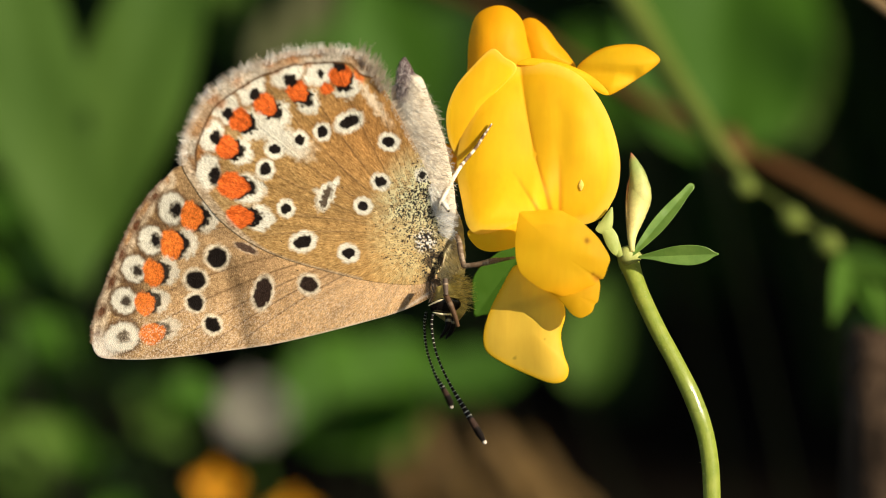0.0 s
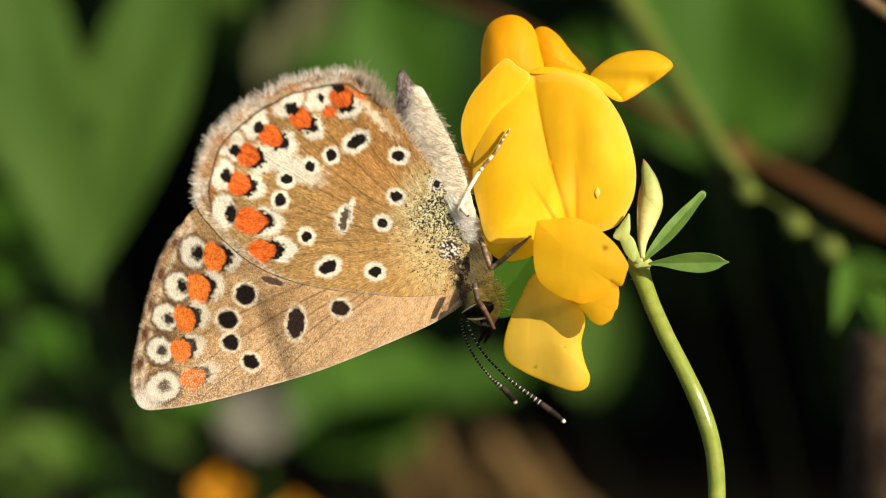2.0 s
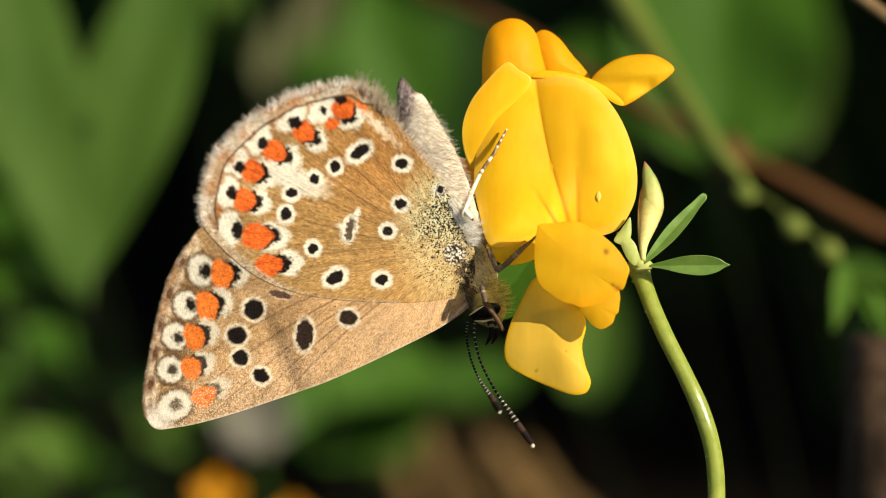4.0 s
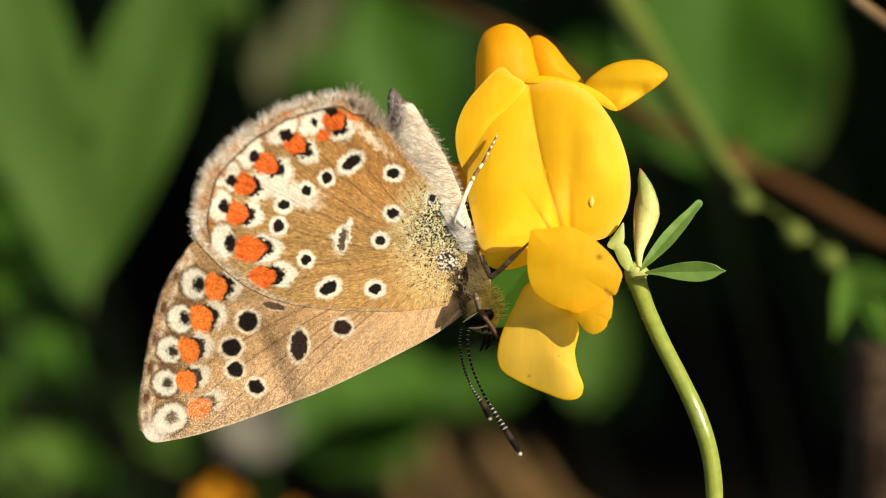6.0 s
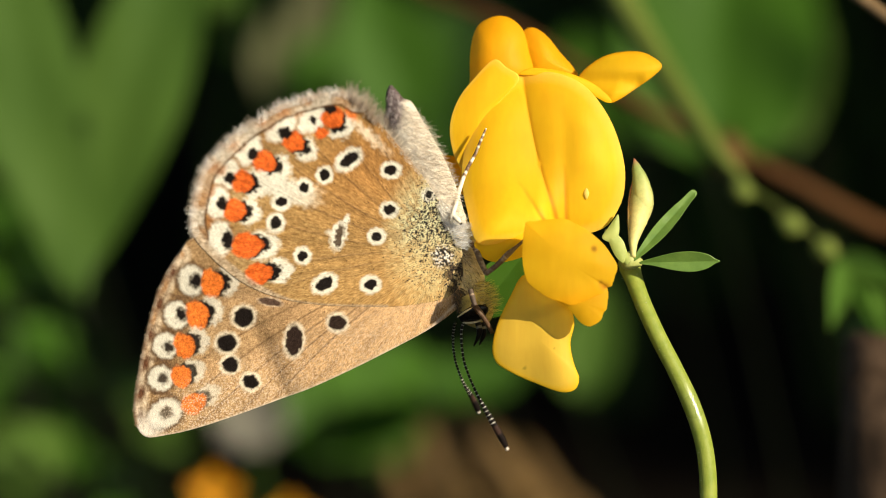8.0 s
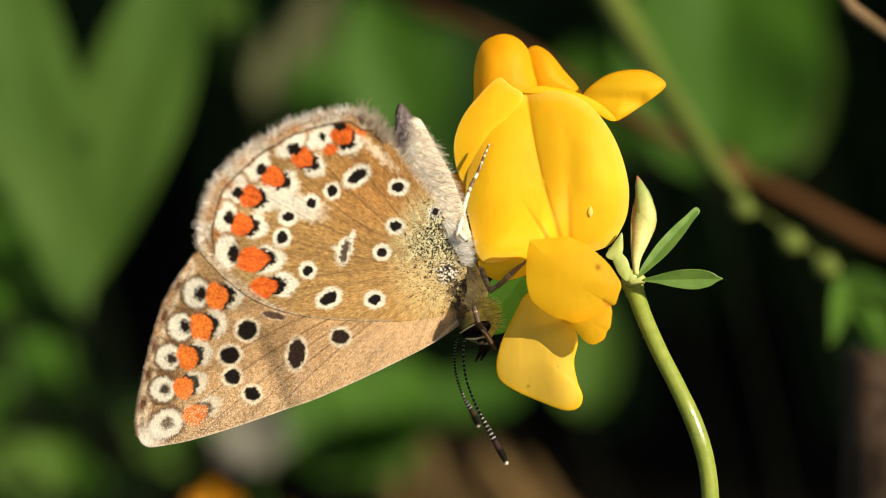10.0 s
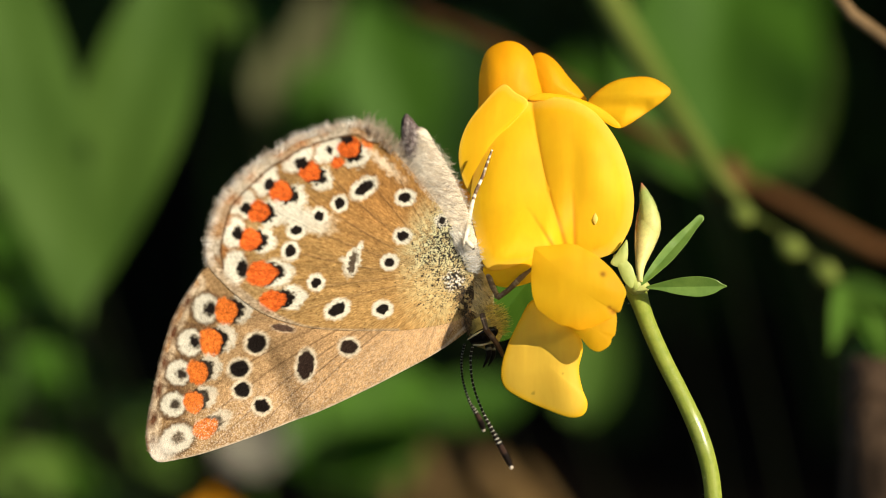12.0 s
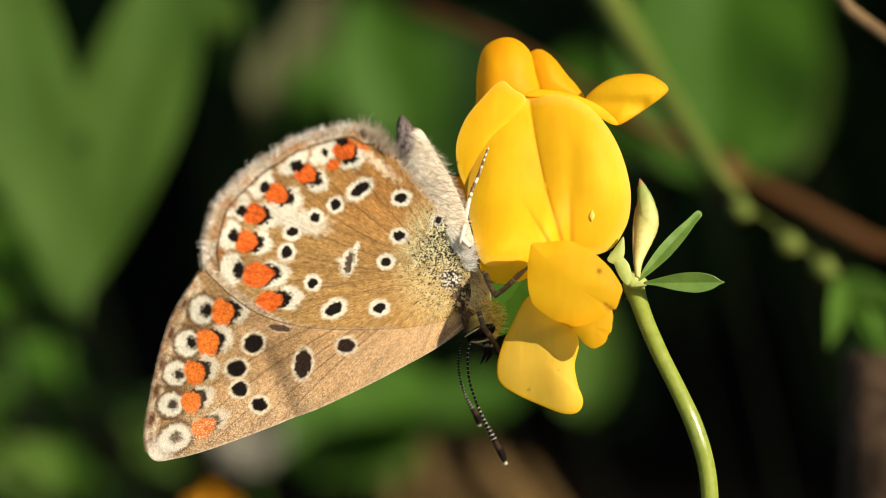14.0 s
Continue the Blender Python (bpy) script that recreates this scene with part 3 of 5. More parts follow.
# ---- the flowering stem ----
PLANT_AT = at(1260, 900)
FLORET_AT = at(1085, 440)
YELLOW = np.array((0.99, 0.575, 0.013))
AMBER = np.array((0.92, 0.40, 0.005))
PALE = np.array((0.98, 0.64, 0.08))


def blend(a, b, k):
    k = np.clip(k, 0, 1)[:, None]
    return a * (1 - k) + b * k


def petal(name, outline, w0, bulge, parent, colour, rimcol=None, lean=(0.0, 0.0), mat=None, extra=None, label="", thick=5.0, mid=None, n=150, rings=26, power=2.0, vary=None):
    cx, cy = np.mean(outline, axis=0) if mid is None else mid

    def depth(x, y, r):
        w = w0 + bulge * (1 - r ** power) + lean[0] * (x - cx) + lean[1] * (y - cy) + 2.5 * (vnoise(x, y, 45, 3) - 0.5)
        return w + (extra(x, y) if extra else 0.0)
    v, f, x, y, r = sheet(outline, n, rings, depth, thick, FLORET_AT, mid, True)
    t = np.tile(colour, (len(x), 1)) if vary is None else vary(x, y, r)
    t = t * (0.93 + 0.14 * vnoise(x, y, 60, 8))[:, None]
    if rimcol is not None:
        t = blend(t, rimcol, (r - 0.86) / 0.14)
    return link(name, v, f, mat or MAT_PETAL, parent, label, t)


def near_line(x, y, a, b):
    """Distance from the line a-b, and the way along it."""
    a, b = np.array(a, float), np.array(b, float)
    d = b - a
    u = np.clip(((x - a[0]) * d[0] + (y - a[1]) * d[1]) / (d @ d), 0, 1)
    return np.hypot(x - a[0] - u * d[0], y - a[1] - u * d[1]), u


def floret(plant):
    fl = empty("floret", Matrix.Translation(FLORET_AT - PLANT_AT), parent=plant)
    fl["label"] = "fresh yellow pea-shaped blossom"

    seam = spline([(931, 143), (941, 210), (957, 290), (975, 355), (990, 404)], 40, closed=False)
    lines = [((925, 335), (968, 402), 3.0), ((1005, 305), (1007, 402), 3.0), ((975, 340), (990, 402), 3.5)]

    def seam_side(x, y):
        """Signed way across the fold (left lobe positive) and the way down it."""
        sx = np.interp(y, seam[:, 1], seam[:, 0])
        return sx - x, np.clip((y - 143) / 260, 0, 1)

    def folds(x, y):
        d, u = seam_side(x, y)
        w = -17 * (1 - 0.35 * u) * np.exp(np.where(d < 0, d / 28, -d / 70))
        w -= 3.5 * np.exp(-((x - 1006) / 16) ** 2) * np.clip((y - 170) / 140, 0, 1)
        for p, q, width in lines:
            e, v = near_line(x, y, p, q)
            w -= 2.4 * v * np.exp(-(e / (width * 1.7)) ** 2)
        w += 9 * np.exp(-((x - 880) / 60) ** 2 - ((y - 290) / 120) ** 2)
        w += 11 * np.exp(-((x - 1052) / 50) ** 2 - ((y - 280) / 110) ** 2)
        # the lower lobe flares out over the insect's back
        w += 70 * np.exp(-(np.maximum(x - 955, 0) / 44) ** 2 - ((y - 446) / 95) ** 2)
        return w

    def banner_tint(x, y, r):
        t = np.tile(YELLOW, (len(x), 1))
        d, u = seam_side(x, y)
        # shade to the right of the fold, put into the petal's colour
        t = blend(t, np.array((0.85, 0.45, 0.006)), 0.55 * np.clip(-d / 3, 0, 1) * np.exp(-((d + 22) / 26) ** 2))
        for p, q, width in lines:
            e, v = near_line(x, y, p, q)
            t = blend(t, np.array((0.66, 0.22, 0.004)), 0.95 * np.exp(-(e / width) ** 2) * (0.2 + 0.8 * v))
        # the fold's crease, its shade painted as a dark line
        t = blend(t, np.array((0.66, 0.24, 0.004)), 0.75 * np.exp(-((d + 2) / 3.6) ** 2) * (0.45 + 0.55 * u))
        return t
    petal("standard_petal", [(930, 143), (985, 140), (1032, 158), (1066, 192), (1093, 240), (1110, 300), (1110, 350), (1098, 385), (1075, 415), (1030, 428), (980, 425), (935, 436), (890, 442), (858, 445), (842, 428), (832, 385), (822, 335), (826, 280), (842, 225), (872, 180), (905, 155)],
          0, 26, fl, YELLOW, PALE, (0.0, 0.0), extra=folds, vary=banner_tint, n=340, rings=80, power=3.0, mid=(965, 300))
    petal("banner_fold", [(925, 143), (950, 132), (1005, 139), (1050, 157), (1078, 178), (1089, 194), (1070, 190), (1035, 163), (990, 149), (950, 146)], -8, 6, fl, YELLOW, mid=(1000, 147))
    # lower lip that carries on the standard's lobe, where the wing petal shades it
    petal("standard_underside", [(845, 440), (890, 430), (935, 425), (950, 450), (925, 468), (885, 476), (858, 466)], 62, 6, fl, YELLOW, lean=(0, -0.3))
    petal("back_petal", [(842, 190), (838, 140), (840, 95), (852, 58), (880, 41), (908, 43), (932, 64), (942, 100), (948, 150), (900, 200)], -95, 32, fl, AMBER, power=2.5)
    petal("back_petal", [(925, 90), (934, 66), (952, 61), (975, 76), (998, 105), (1018, 128), (1028, 150), (985, 165), (940, 150)], -120, 22, fl, AMBER)
    petal("side_petal", [(1030, 152), (1058, 122), (1092, 107), (1135, 104), (1162, 114), (1178, 130), (1164, 147), (1130, 171), (1102, 189), (1084, 194), (1062, 176)], -70, 14, fl, YELLOW, AMBER, (0.12, 0.10),
          extra=lambda x, y: -10 * np.exp(-(near_line(x, y, (1035, 152), (1130, 160))[0] / 16) ** 2))
    petal("side_petal", [(880, 117), (902, 130), (925, 152), (885, 200), (858, 260), (838, 320), (815, 300), (803, 262), (803, 225), (818, 185), (845, 150)], 4, 5, fl, YELLOW, PALE, (0.06, 0.0))
    petal("inner_petal", [(786, 290), (806, 287), (830, 294), (850, 330), (840, 360), (812, 345)], -95, 12, fl, AMBER)

    def keel_bumps(x, y):
        return -3.5 * np.exp(-((x - 1080) / 14) ** 2 - ((y - 518) / 14) ** 2) + 4 * (vnoise(x, y, 34, 17) - 0.5)

    def keel_tint(x, y, r):
        t = np.tile(np.array((1.0, 0.60, 0.018)), (len(x), 1))
        for cx, cy, q in ((1056, 453, 5), (1075, 519, 7), (1068, 512, 4), (1084, 524, 4)):
            t = blend(t, np.array((0.25, 0.07, 0.01)), np.exp(-((x - cx) ** 2 + (y - cy) ** 2) / q ** 2))
        return blend(t, AMBER, (y - 510) / 160)
    petal("wing_petal", [(934, 412), (938, 404), (960, 402), (1000, 399), (1024, 408), (1046, 421), (1072, 444), (1088, 466), (1097, 484), (1093, 500), (1086, 519), (1078, 521), (1073, 530), (1056, 537), (1032, 548), (1012, 552), (996, 546), (978, 541), (955, 526), (938, 510), (930, 482), (929, 445)], 150, 11, fl, YELLOW, lean=(0.03, -0.02), mat=MAT_PETAL_THIN, extra=keel_bumps, vary=keel_tint, power=2.6, n=300, rings=70)
    petal("keel_tip", [(985, 540), (1020, 530), (1070, 515), (1080, 528), (1079, 548), (1077, 560), (1072, 566), (1066, 580), (1048, 590), (1032, 584), (1018, 568), (1002, 552)], 142, 8, fl, blend(YELLOW[None], AMBER, np.array([0.4]))[0], mat=MAT_PETAL_THIN)
    petal("lower_petal", [(932, 498), (905, 540), (884, 585), (875, 625), (882, 653), (912, 673), (955, 692), (995, 706), (1020, 702), (1028, 682), (1019, 655), (1013, 620), (1020, 585), (1012, 560), (970, 520)], 62, 12, fl, PALE, YELLOW, (0.0, -0.05), mat=MAT_PETAL_SPECK, mid=(955, 610),
          extra=lambda x, y: 7 * np.sin((x - 880) / 38.0) + 26 * np.sin(np.clip((x - 920) / 110, 0, 1) * math.pi / 2) ** 2)
    # small pale nick on the big petal
    v, f, a = tube([(1043, 345, 27), (1043, 355, 28), (1043, 365, 27)], [1, 5, 1], FLORET_AT, 8, 10, 0.4)
    link("blemish", v, f, MAT_PETAL, fl, "pale yellow nick", np.tile(np.array((0.85, 0.75, 0.2)), (len(v), 1)))
    # green cup and its teeth
    v, f, a = tube([(1114, 478, -8), (1107, 464, 2), (1098, 446, 6), (1086, 428, 4), (1076, 420, 0)], [6, 9, 11, 9, 3], FLORET_AT, 18, 40, 0.8)
    link("calyx", v, f, MAT_CALYX, fl, "pale green calyx cup")
    for out in ([(1070, 434), (1082, 414), (1092, 400), (1099, 392), (1101, 408), (1100, 426), (1092, 442)], [(1078, 424), (1092, 426), (1104, 434), (1111, 447), (1112, 464), (1108, 478), (1099, 473), (1088, 456)]):
        petal("calyx_tooth", out, 16, 3, fl, YELLOW, mat=MAT_CALYX, n=60, rings=10)
    return fl


def leaflet(plant, base, tip, half, face, name="leaflet", mat=None, blunt=False):
    a, b = np.array(base, float), np.array(tip, float)
    d = b - a
    nrm = np.array((-d[1], d[0])) / np.hypot(*d)
    prof = ((0.0, 0.12), (0.15, 0.3), (0.4, 0.78), (0.64, 1.0), (0.82, 0.74), (0.93, 0.26), (1.0, 0.0), (0.94, -0.24), (0.84, -0.72), (0.66, -1.0), (0.42, -0.92), (0.15, -0.45), (0.0, -0.12))
    if blunt:
        prof = ((0.0, 0.2), (0.2, 0.7), (0.42, 1.0), (0.65, 0.92), (0.85, 0.62), (0.97, 0.5), (1.0, 0.0), (0.97, -0.5), (0.85, -0.62), (0.65, -0.92), (0.42, -1.0), (0.2, -0.7), (0.0, -0.2))
    out = [tuple(a + d * u + nrm * half * q) for u, q in prof]

    def depth(x, y, r):
        s = ((x - a[0]) * nrm[0] + (y - a[1]) * nrm[1])
        u = ((x - a[0]) * d[0] + (y - a[1]) * d[1]) / (d @ d)
        return face[0] + face[1] * u + face[2] * s + 0.35 * np.abs(s) + 2.0 * (vnoise(x, y, 18, 4) - 0.5)
    v, f, x, y, r = sheet(out, 90, 14, depth, 4.0, PLANT_AT, tuple(a + d * 0.5))
    return link(name, v, f, mat or MAT_LEAFLET, plant)


def flowering_stem():
    root = V.inverted() @ Vector((0.012, 0.012, 0.0))
    rx, ry, rw = root.x / S + 784, 441 - root.y / S, root.z / S
    plant = empty("flowering_stem", V @ Matrix.Translation(PLANT_AT), "slender green stem of meadow vetch with a yellow blossom", "flower")
    v, f, a = tube([(1114, 466, -62), (1120, 484, -52), (1129, 510, -39), (1143, 548, -24), (1170, 608, -9), (1203, 672, 0), (1232, 735, 0), (1251, 795, 0), (1259, 850, 0), (1261, 920, 0), (1261, 1020, -2), (1260, 1250, -8), (1262 + (rx - 1262) * 0.1, 1800, rw * 0.1), (1262 + (rx - 1262) * 0.4, 3300, rw * 0.4), (rx, ry, rw)],
                   [12, 19, 16, 15, 15, 15, 16, 15.5, 15.5, 15.5, 16, 17, 18, 20, 24], PLANT_AT, 20, 420, lump=0.012, seed=3)
    link("stem", v, f, MAT_STEM, plant)
    rng = random.Random(14)
    path = spline([(1118, 492), (1140, 545), (1170, 608), (1203, 672), (1232, 735), (1250, 795), (1257, 850), (1259, 920)], 200, closed=False)
    down = []
    for _ in range(45):
        k = rng.randrange(1, 199)
        t = path[k + 1] - path[k - 1]
        nrm = np.array((t[1], -t[0])) / np.hypot(*t) * rng.choice((-1, 1))
        off = rng.uniform(0.3, 1.0)
        q = path[k] + nrm * 14 * off
        down.append((q[0], q[1], 14 * math.sqrt(1 - off * off), nrm[0], nrm[1], rng.uniform(-0.2, 0.8), rng.uniform(2, 4), 0.6, (0.45, 0.48, 0.26)))
    hairs("stem_down", down, plant, PLANT_AT, "sparse short pale hairs", rng)
    # node where the leaflets spring
    v, f, a = tube([(1106, 470, -36), (1117, 475, -30), (1127, 477, -30), (1144, 480, -30)], [7, 17, 16, 5], PLANT_AT, 14, 16, lump=0.04, seed=5)
    link("node", v, f, MAT_BUD, plant, "pale green joint of bud and leaflets", np.tile(np.array((0.40, 0.43, 0.13)), (len(v), 1)))
    v, f, a = tube([(1128, 470, -14), (1128, 440, -30), (1136, 400, -44), (1142, 370, -50), (1140, 335, -54), (1133, 312, -56), (1130, 298, -58)], [4, 9, 19, 22, 15, 8, 1.5], PLANT_AT, 18, 50, lump=0.04, seed=6)
    pal = np.array((0.66, 0.60, 0.22))
    tint = blend(np.tile(pal, (len(v), 1)), np.array((0.30, 0.36, 0.10)), (a - 0.42) / 0.3)
    xs = np.array([q[0] for q in v]) + PLANT_AT.x
    tint = blend(tint, np.array((0.48, 0.20, 0.08)), 0.7 * np.clip((1134 - 784) * S - xs, 0, 22 * S) / (22 * S) * np.clip((a - 0.1) / 0.2, 0, 1))
    link("bud", v, f, MAT_BUD, plant, "closed pale green bud with a red flush", tint)
    for path, rad, col in (([(1125, 464, -24), (1123, 430, -30), (1121, 390, -38), (1123, 356, -46), (1126, 338, -50)], [1.5, 3.2, 3.6, 2.6, 0.6], (0.38, 0.19, 0.07)),
                           ([(1142, 400, -36), (1146, 372, -38), (1141, 338, -42), (1134, 312, -48), (1129, 295, -54)], [2, 16, 14, 8, 0.8], (0.30, 0.37, 0.11))):
        v, f, a = tube(path, rad, PLANT_AT, 12, 30, 0.7, lump=0.05, seed=8)
        link("sepal", v, f, MAT_BUD, plant, "green sepal with a reddish tip", blend(blend(np.tile(pal, (len(v), 1)), np.array(col), (a - 0.15) / 0.6), np.array((0.42, 0.16, 0.10)), (a - 0.85) / 0.12))
    leaflet(plant, (1130, 474), (1238, 352), 13, (-16, -14, 0.2), blunt=True)
    leaflet(plant, (1140, 480), (1282, 477), 18, (8, 20, -0.3))
    leaflet(plant, (960, 430), (846, 580), 44, (-85, -10, 0.1), mat=MAT_LEAF)
    floret(plant)
    for ob in plant.children_recursive:
        if ob.data:
            ob.data.transform(Matrix.Translation((0, 0, -40 * S)))
            foreshorten(ob, FLORET_AT if ob.parent != plant else PLANT_AT)
    return plant


plant = flowering_stem()


# ---- the butterfly ----
BUG_AT = at(815, 470)
LEAN = (-0.318, 0.551)
WING_ROOT = (795.0, 455.0)
BROWN = np.array((0.345, 0.210, 0.078))
ROSY = np.array((0.390, 0.250, 0.128))
WHITE = np.array((0.76, 0.72, 0.60))
BLACK = np.array((0.010, 0.007, 0.006))
ORANGE = np.array((0.70, 0.135, 0.022))
AMBER_SPOT = np.array((0.72, 0.18, 0.028))
FRINGE = np.array((0.52, 0.45, 0.36))

HIND = [(826, 492), (822, 445), (806, 400), (780, 360), (752, 318), (722, 280), (692, 245), (660, 208), (634, 180), (606, 166), (565, 170), (525, 180), (492, 192), (455, 214), (420, 238), (388, 270), (362, 302), (348, 345), (340, 390),
        (346, 425), (368, 452), (400, 482), (436, 508), (480, 528), (540, 543), (610, 549), (690, 551), (750, 546), (795, 536), (818, 517)]
FORE = [(820, 515), (823, 545), (803, 566), (762, 594), (700, 627), (630, 662), (560, 694), (500, 716), (420, 745), (350, 767), (300, 778), (265, 781), (248, 762), (244, 728), (250, 680), (258, 630), (268, 580), (280, 535), (296, 495), (318, 458), (345, 425), (420, 400), (560, 400), (700, 430), (790, 480)]


def turned(x, y, cx, cy, angle):
    c, s = math.cos(radians(angle)), math.sin(radians(angle))
    dx, dy = x - cx, y - cy
    return dx * c + dy * s, -dx * s + dy * c


def dab(t, x, y, cx, cy, rx, ry, angle, colour, soft=0.16, k=1.0):
    """An oval fleck of pigment."""
    u, v = turned(x, y, cx, cy, angle)
    d = np.hypot(u / rx, v / ry)
    return blend(t, colour, k * np.clip((1 + soft - d) / (2 * soft), 0, 1))


def ragged(x, y, amount=5.0):
    return x + amount * (vnoise(x, y, 5, 11) - 0.5), y + amount * (vnoise(x, y, 5, 12) - 0.5)


def rim_distance(x, y, line):
    p = spline(line, 160, closed=False)
    best = np.full(len(x), 1e9)
    for q in p:
        best = np.minimum(best, np.hypot(x - q[0], y - q[1]))
    return best


def radial(x, y):
    return np.arctan2(y - WING_ROOT[1], WING_ROOT[0] - x), np.hypot(x - WING_ROOT[0], y - WING_ROOT[1])


def veins(x, y, angles):
    a, r = radial(x, y)
    v = np.zeros_like(x)
    for g in angles:
        v = np.maximum(v, np.exp(-((a - g - 0.0004 * (r - 200) * np.sign(g)) * r / 1.7) ** 2))
    return v * np.clip(r / 120 - 0.3, 0, 1)


HIND_VEINS = (-1.02, -0.82, -0.64, -0.47, -0.31, -0.14, 0.03, 0.16)
FORE_VEINS = (0.10, 0.20, 0.30, 0.39, 0.48, 0.56, 0.63)
HIND_RIM = [(634, 180), (606, 166), (565, 170), (525, 180), (492, 192), (455, 214), (420, 238), (388, 270), (362, 302), (348, 345), (340, 390), (346, 425)]
FORE_RIM = [(248, 762), (244, 728), (250, 680), (258, 630), (268, 580), (280, 535), (296, 495), (318, 458)]


def streaks(x, y):
    a, r = radial(x, y)
    s = vnoise(a * 620, r, 9, 21) * 0.5 + vnoise(a * 240, r * 0.35, 8, 22) * 0.5
    return s


def ground_colour(x, y, colour, rim, band, pale):
    a, r = radial(x, y)
    t = np.tile(colour, (len(x), 1))
    s = streaks(x, y)
    t = t * (0.72 + 0.56 * s)[:, None]
    t = blend(t, colour * 1.38, 0.9 * vnoise(x, y, 70, 31))
    t = blend(t, colour * 0.62, 0.55 * np.clip(vnoise(a * 260, r * 0.12, 12, 33) * 2.2 - 1.1, 0, 1))
    t = blend(t, np.array((0.52, 0.42, 0.26)), pale * np.clip((r - 300) / 150, 0, 1) * vnoise(x, y, 30, 32))
    return t


def edging(t, x, y, rim, band, fringe=FRINGE, line=0.95):
    d = rim_distance(x, y, rim) + 3 * (vnoise(x, y, 14, 41) - 0.5)
    hair = fringe[None] * (0.7 + 0.6 * vnoise(x * 1.0, y, 4, 42))[:, None]
    hair = blend(hair, np.array((0.36, 0.20, 0.09)), np.clip(1.9 * vnoise(x, y, 30, 43) - 0.75, 0, 0.9))
    k = np.clip((band - d) / 3, 0, 1)
    t = t * (1 - k[:, None]) + hair * k[:, None]
    return blend(t, np.array((0.09, 0.045, 0.02)), line * np.exp(-((d - band) / 2.2) ** 2))


def eyespot(t, x, y, cx, cy, rx, ry, angle=0.0, ring=8.0, dark=BLACK, white=WHITE):
    jx, jy = ragged(x, y, 4)
    t = dab(t, jx, jy, cx, cy, rx + ring * 0.86, ry + ring * 0.86, angle, white, 0.15)
    jx, jy = ragged(x + 31, y, 4)
    return dab(t, jx - 31, jy, cx, cy, rx, ry, angle, dark, 0.13)


def shield(t, x, y, cx, cy, a, b, angle, colour, soft=0.12, k=1.0):
    """A fleck that is round outward and runs to a blunt point towards the wing's root."""
    u, v = turned(x, y, cx, cy, angle)
    u, v = u / a, np.abs(v) / b
    p = np.where(u > 0, 1.45, 2.2)
    d = (np.abs(u / np.where(u > 0, 1.12, 1.0)) ** p + v ** p) ** (1 / p)
    return blend(t, colour, k * np.clip((1 + soft - d) / (2 * soft), 0, 1))


def margin_spot(t, x, y, orange, size, pupil, psize, white, wsize, inner=12.0, fade=0.0, base=ORANGE):
    """A white-set dark spot, its orange shield and the black and white chevrons inside it."""
    ox, oy = orange
    chalk = WHITE * (0.86 if base is AMBER_SPOT else 1.0)
    ix, iy = WING_ROOT[0] - ox, WING_ROOT[1] - 20 - oy
    k = math.hypot(ix, iy)
    ix, iy = ix / k, iy / k
    ang = math.degrees(math.atan2(iy, ix))
    fore = base is AMBER_SPOT
    a, b = (size[0] * 1.18, size[1] * 1.06) if fore else (size[0] * 1.05, size[1] * 1.10)
    inner, grow = inner + 2.5, 1.0 if fore else 1.16
    reach = 1.6 if fore else 1.95
    jx, jy = ragged(x, y, 8)
    t = shield(t, jx, jy, ox + ix * inner * reach, oy + iy * inner * reach, a * 1.04, b * (1.0 if fore else 1.18), ang, chalk, 0.18, (0.8 if fore else 1.0) - fade * 0.4)
    t = shield(t, jx, jy, ox + ix * inner * (0.78 if fore else 0.98), oy + iy * inner * (0.78 if fore else 0.98), a * 0.96, b * 0.9, ang, BLACK, 0.14, 1 - fade * 0.5)
    jx, jy = ragged(x, y, 4)
    if pupil:
        ring = np.array((0.085, 0.046, 0.022) if fore else (0.30, 0.155, 0.06))
        t = dab(t, jx, jy, white[0] - ix * 2.0, white[1] - iy * 2.0, wsize[0] * grow + (5 if fore else 3), wsize[1] * grow + 5, ang, ring, 0.12, 0.95)
        t = dab(t, jx, jy, white[0] - ix * 2.0, white[1] - iy * 2.0, wsize[0] * grow * 0.96, wsize[1] * grow * 0.98, ang, chalk, 0.14, 1.0)
    tone = blend(base[None], np.array((0.62, 0.22, 0.07)), np.array([fade]))[0]
    t = shield(t, jx, jy, ox, oy, a, b, ang, tone, 0.10)
    t = dab(t, jx, jy, ox - ix * size[0] * 0.5, oy - iy * size[0] * 0.5, size[0] * 0.5, size[1] * 0.7, ang, tone * 1.15, 0.6, 0.5)
    if pupil:
        jx, jy = ragged(x, y, 6)
        t = dab(t, jx, jy, pupil[0], pupil[1], psize[0] * (0.8 if fore else 1.08), psize[1] * (0.95 if fore else 1.08), ang, blend(BLACK[None], np.array((0.22, 0.15, 0.09)), np.array([fade]))[0], 0.34 if fore else 0.2, 1 - fade * 0.3)
    return t


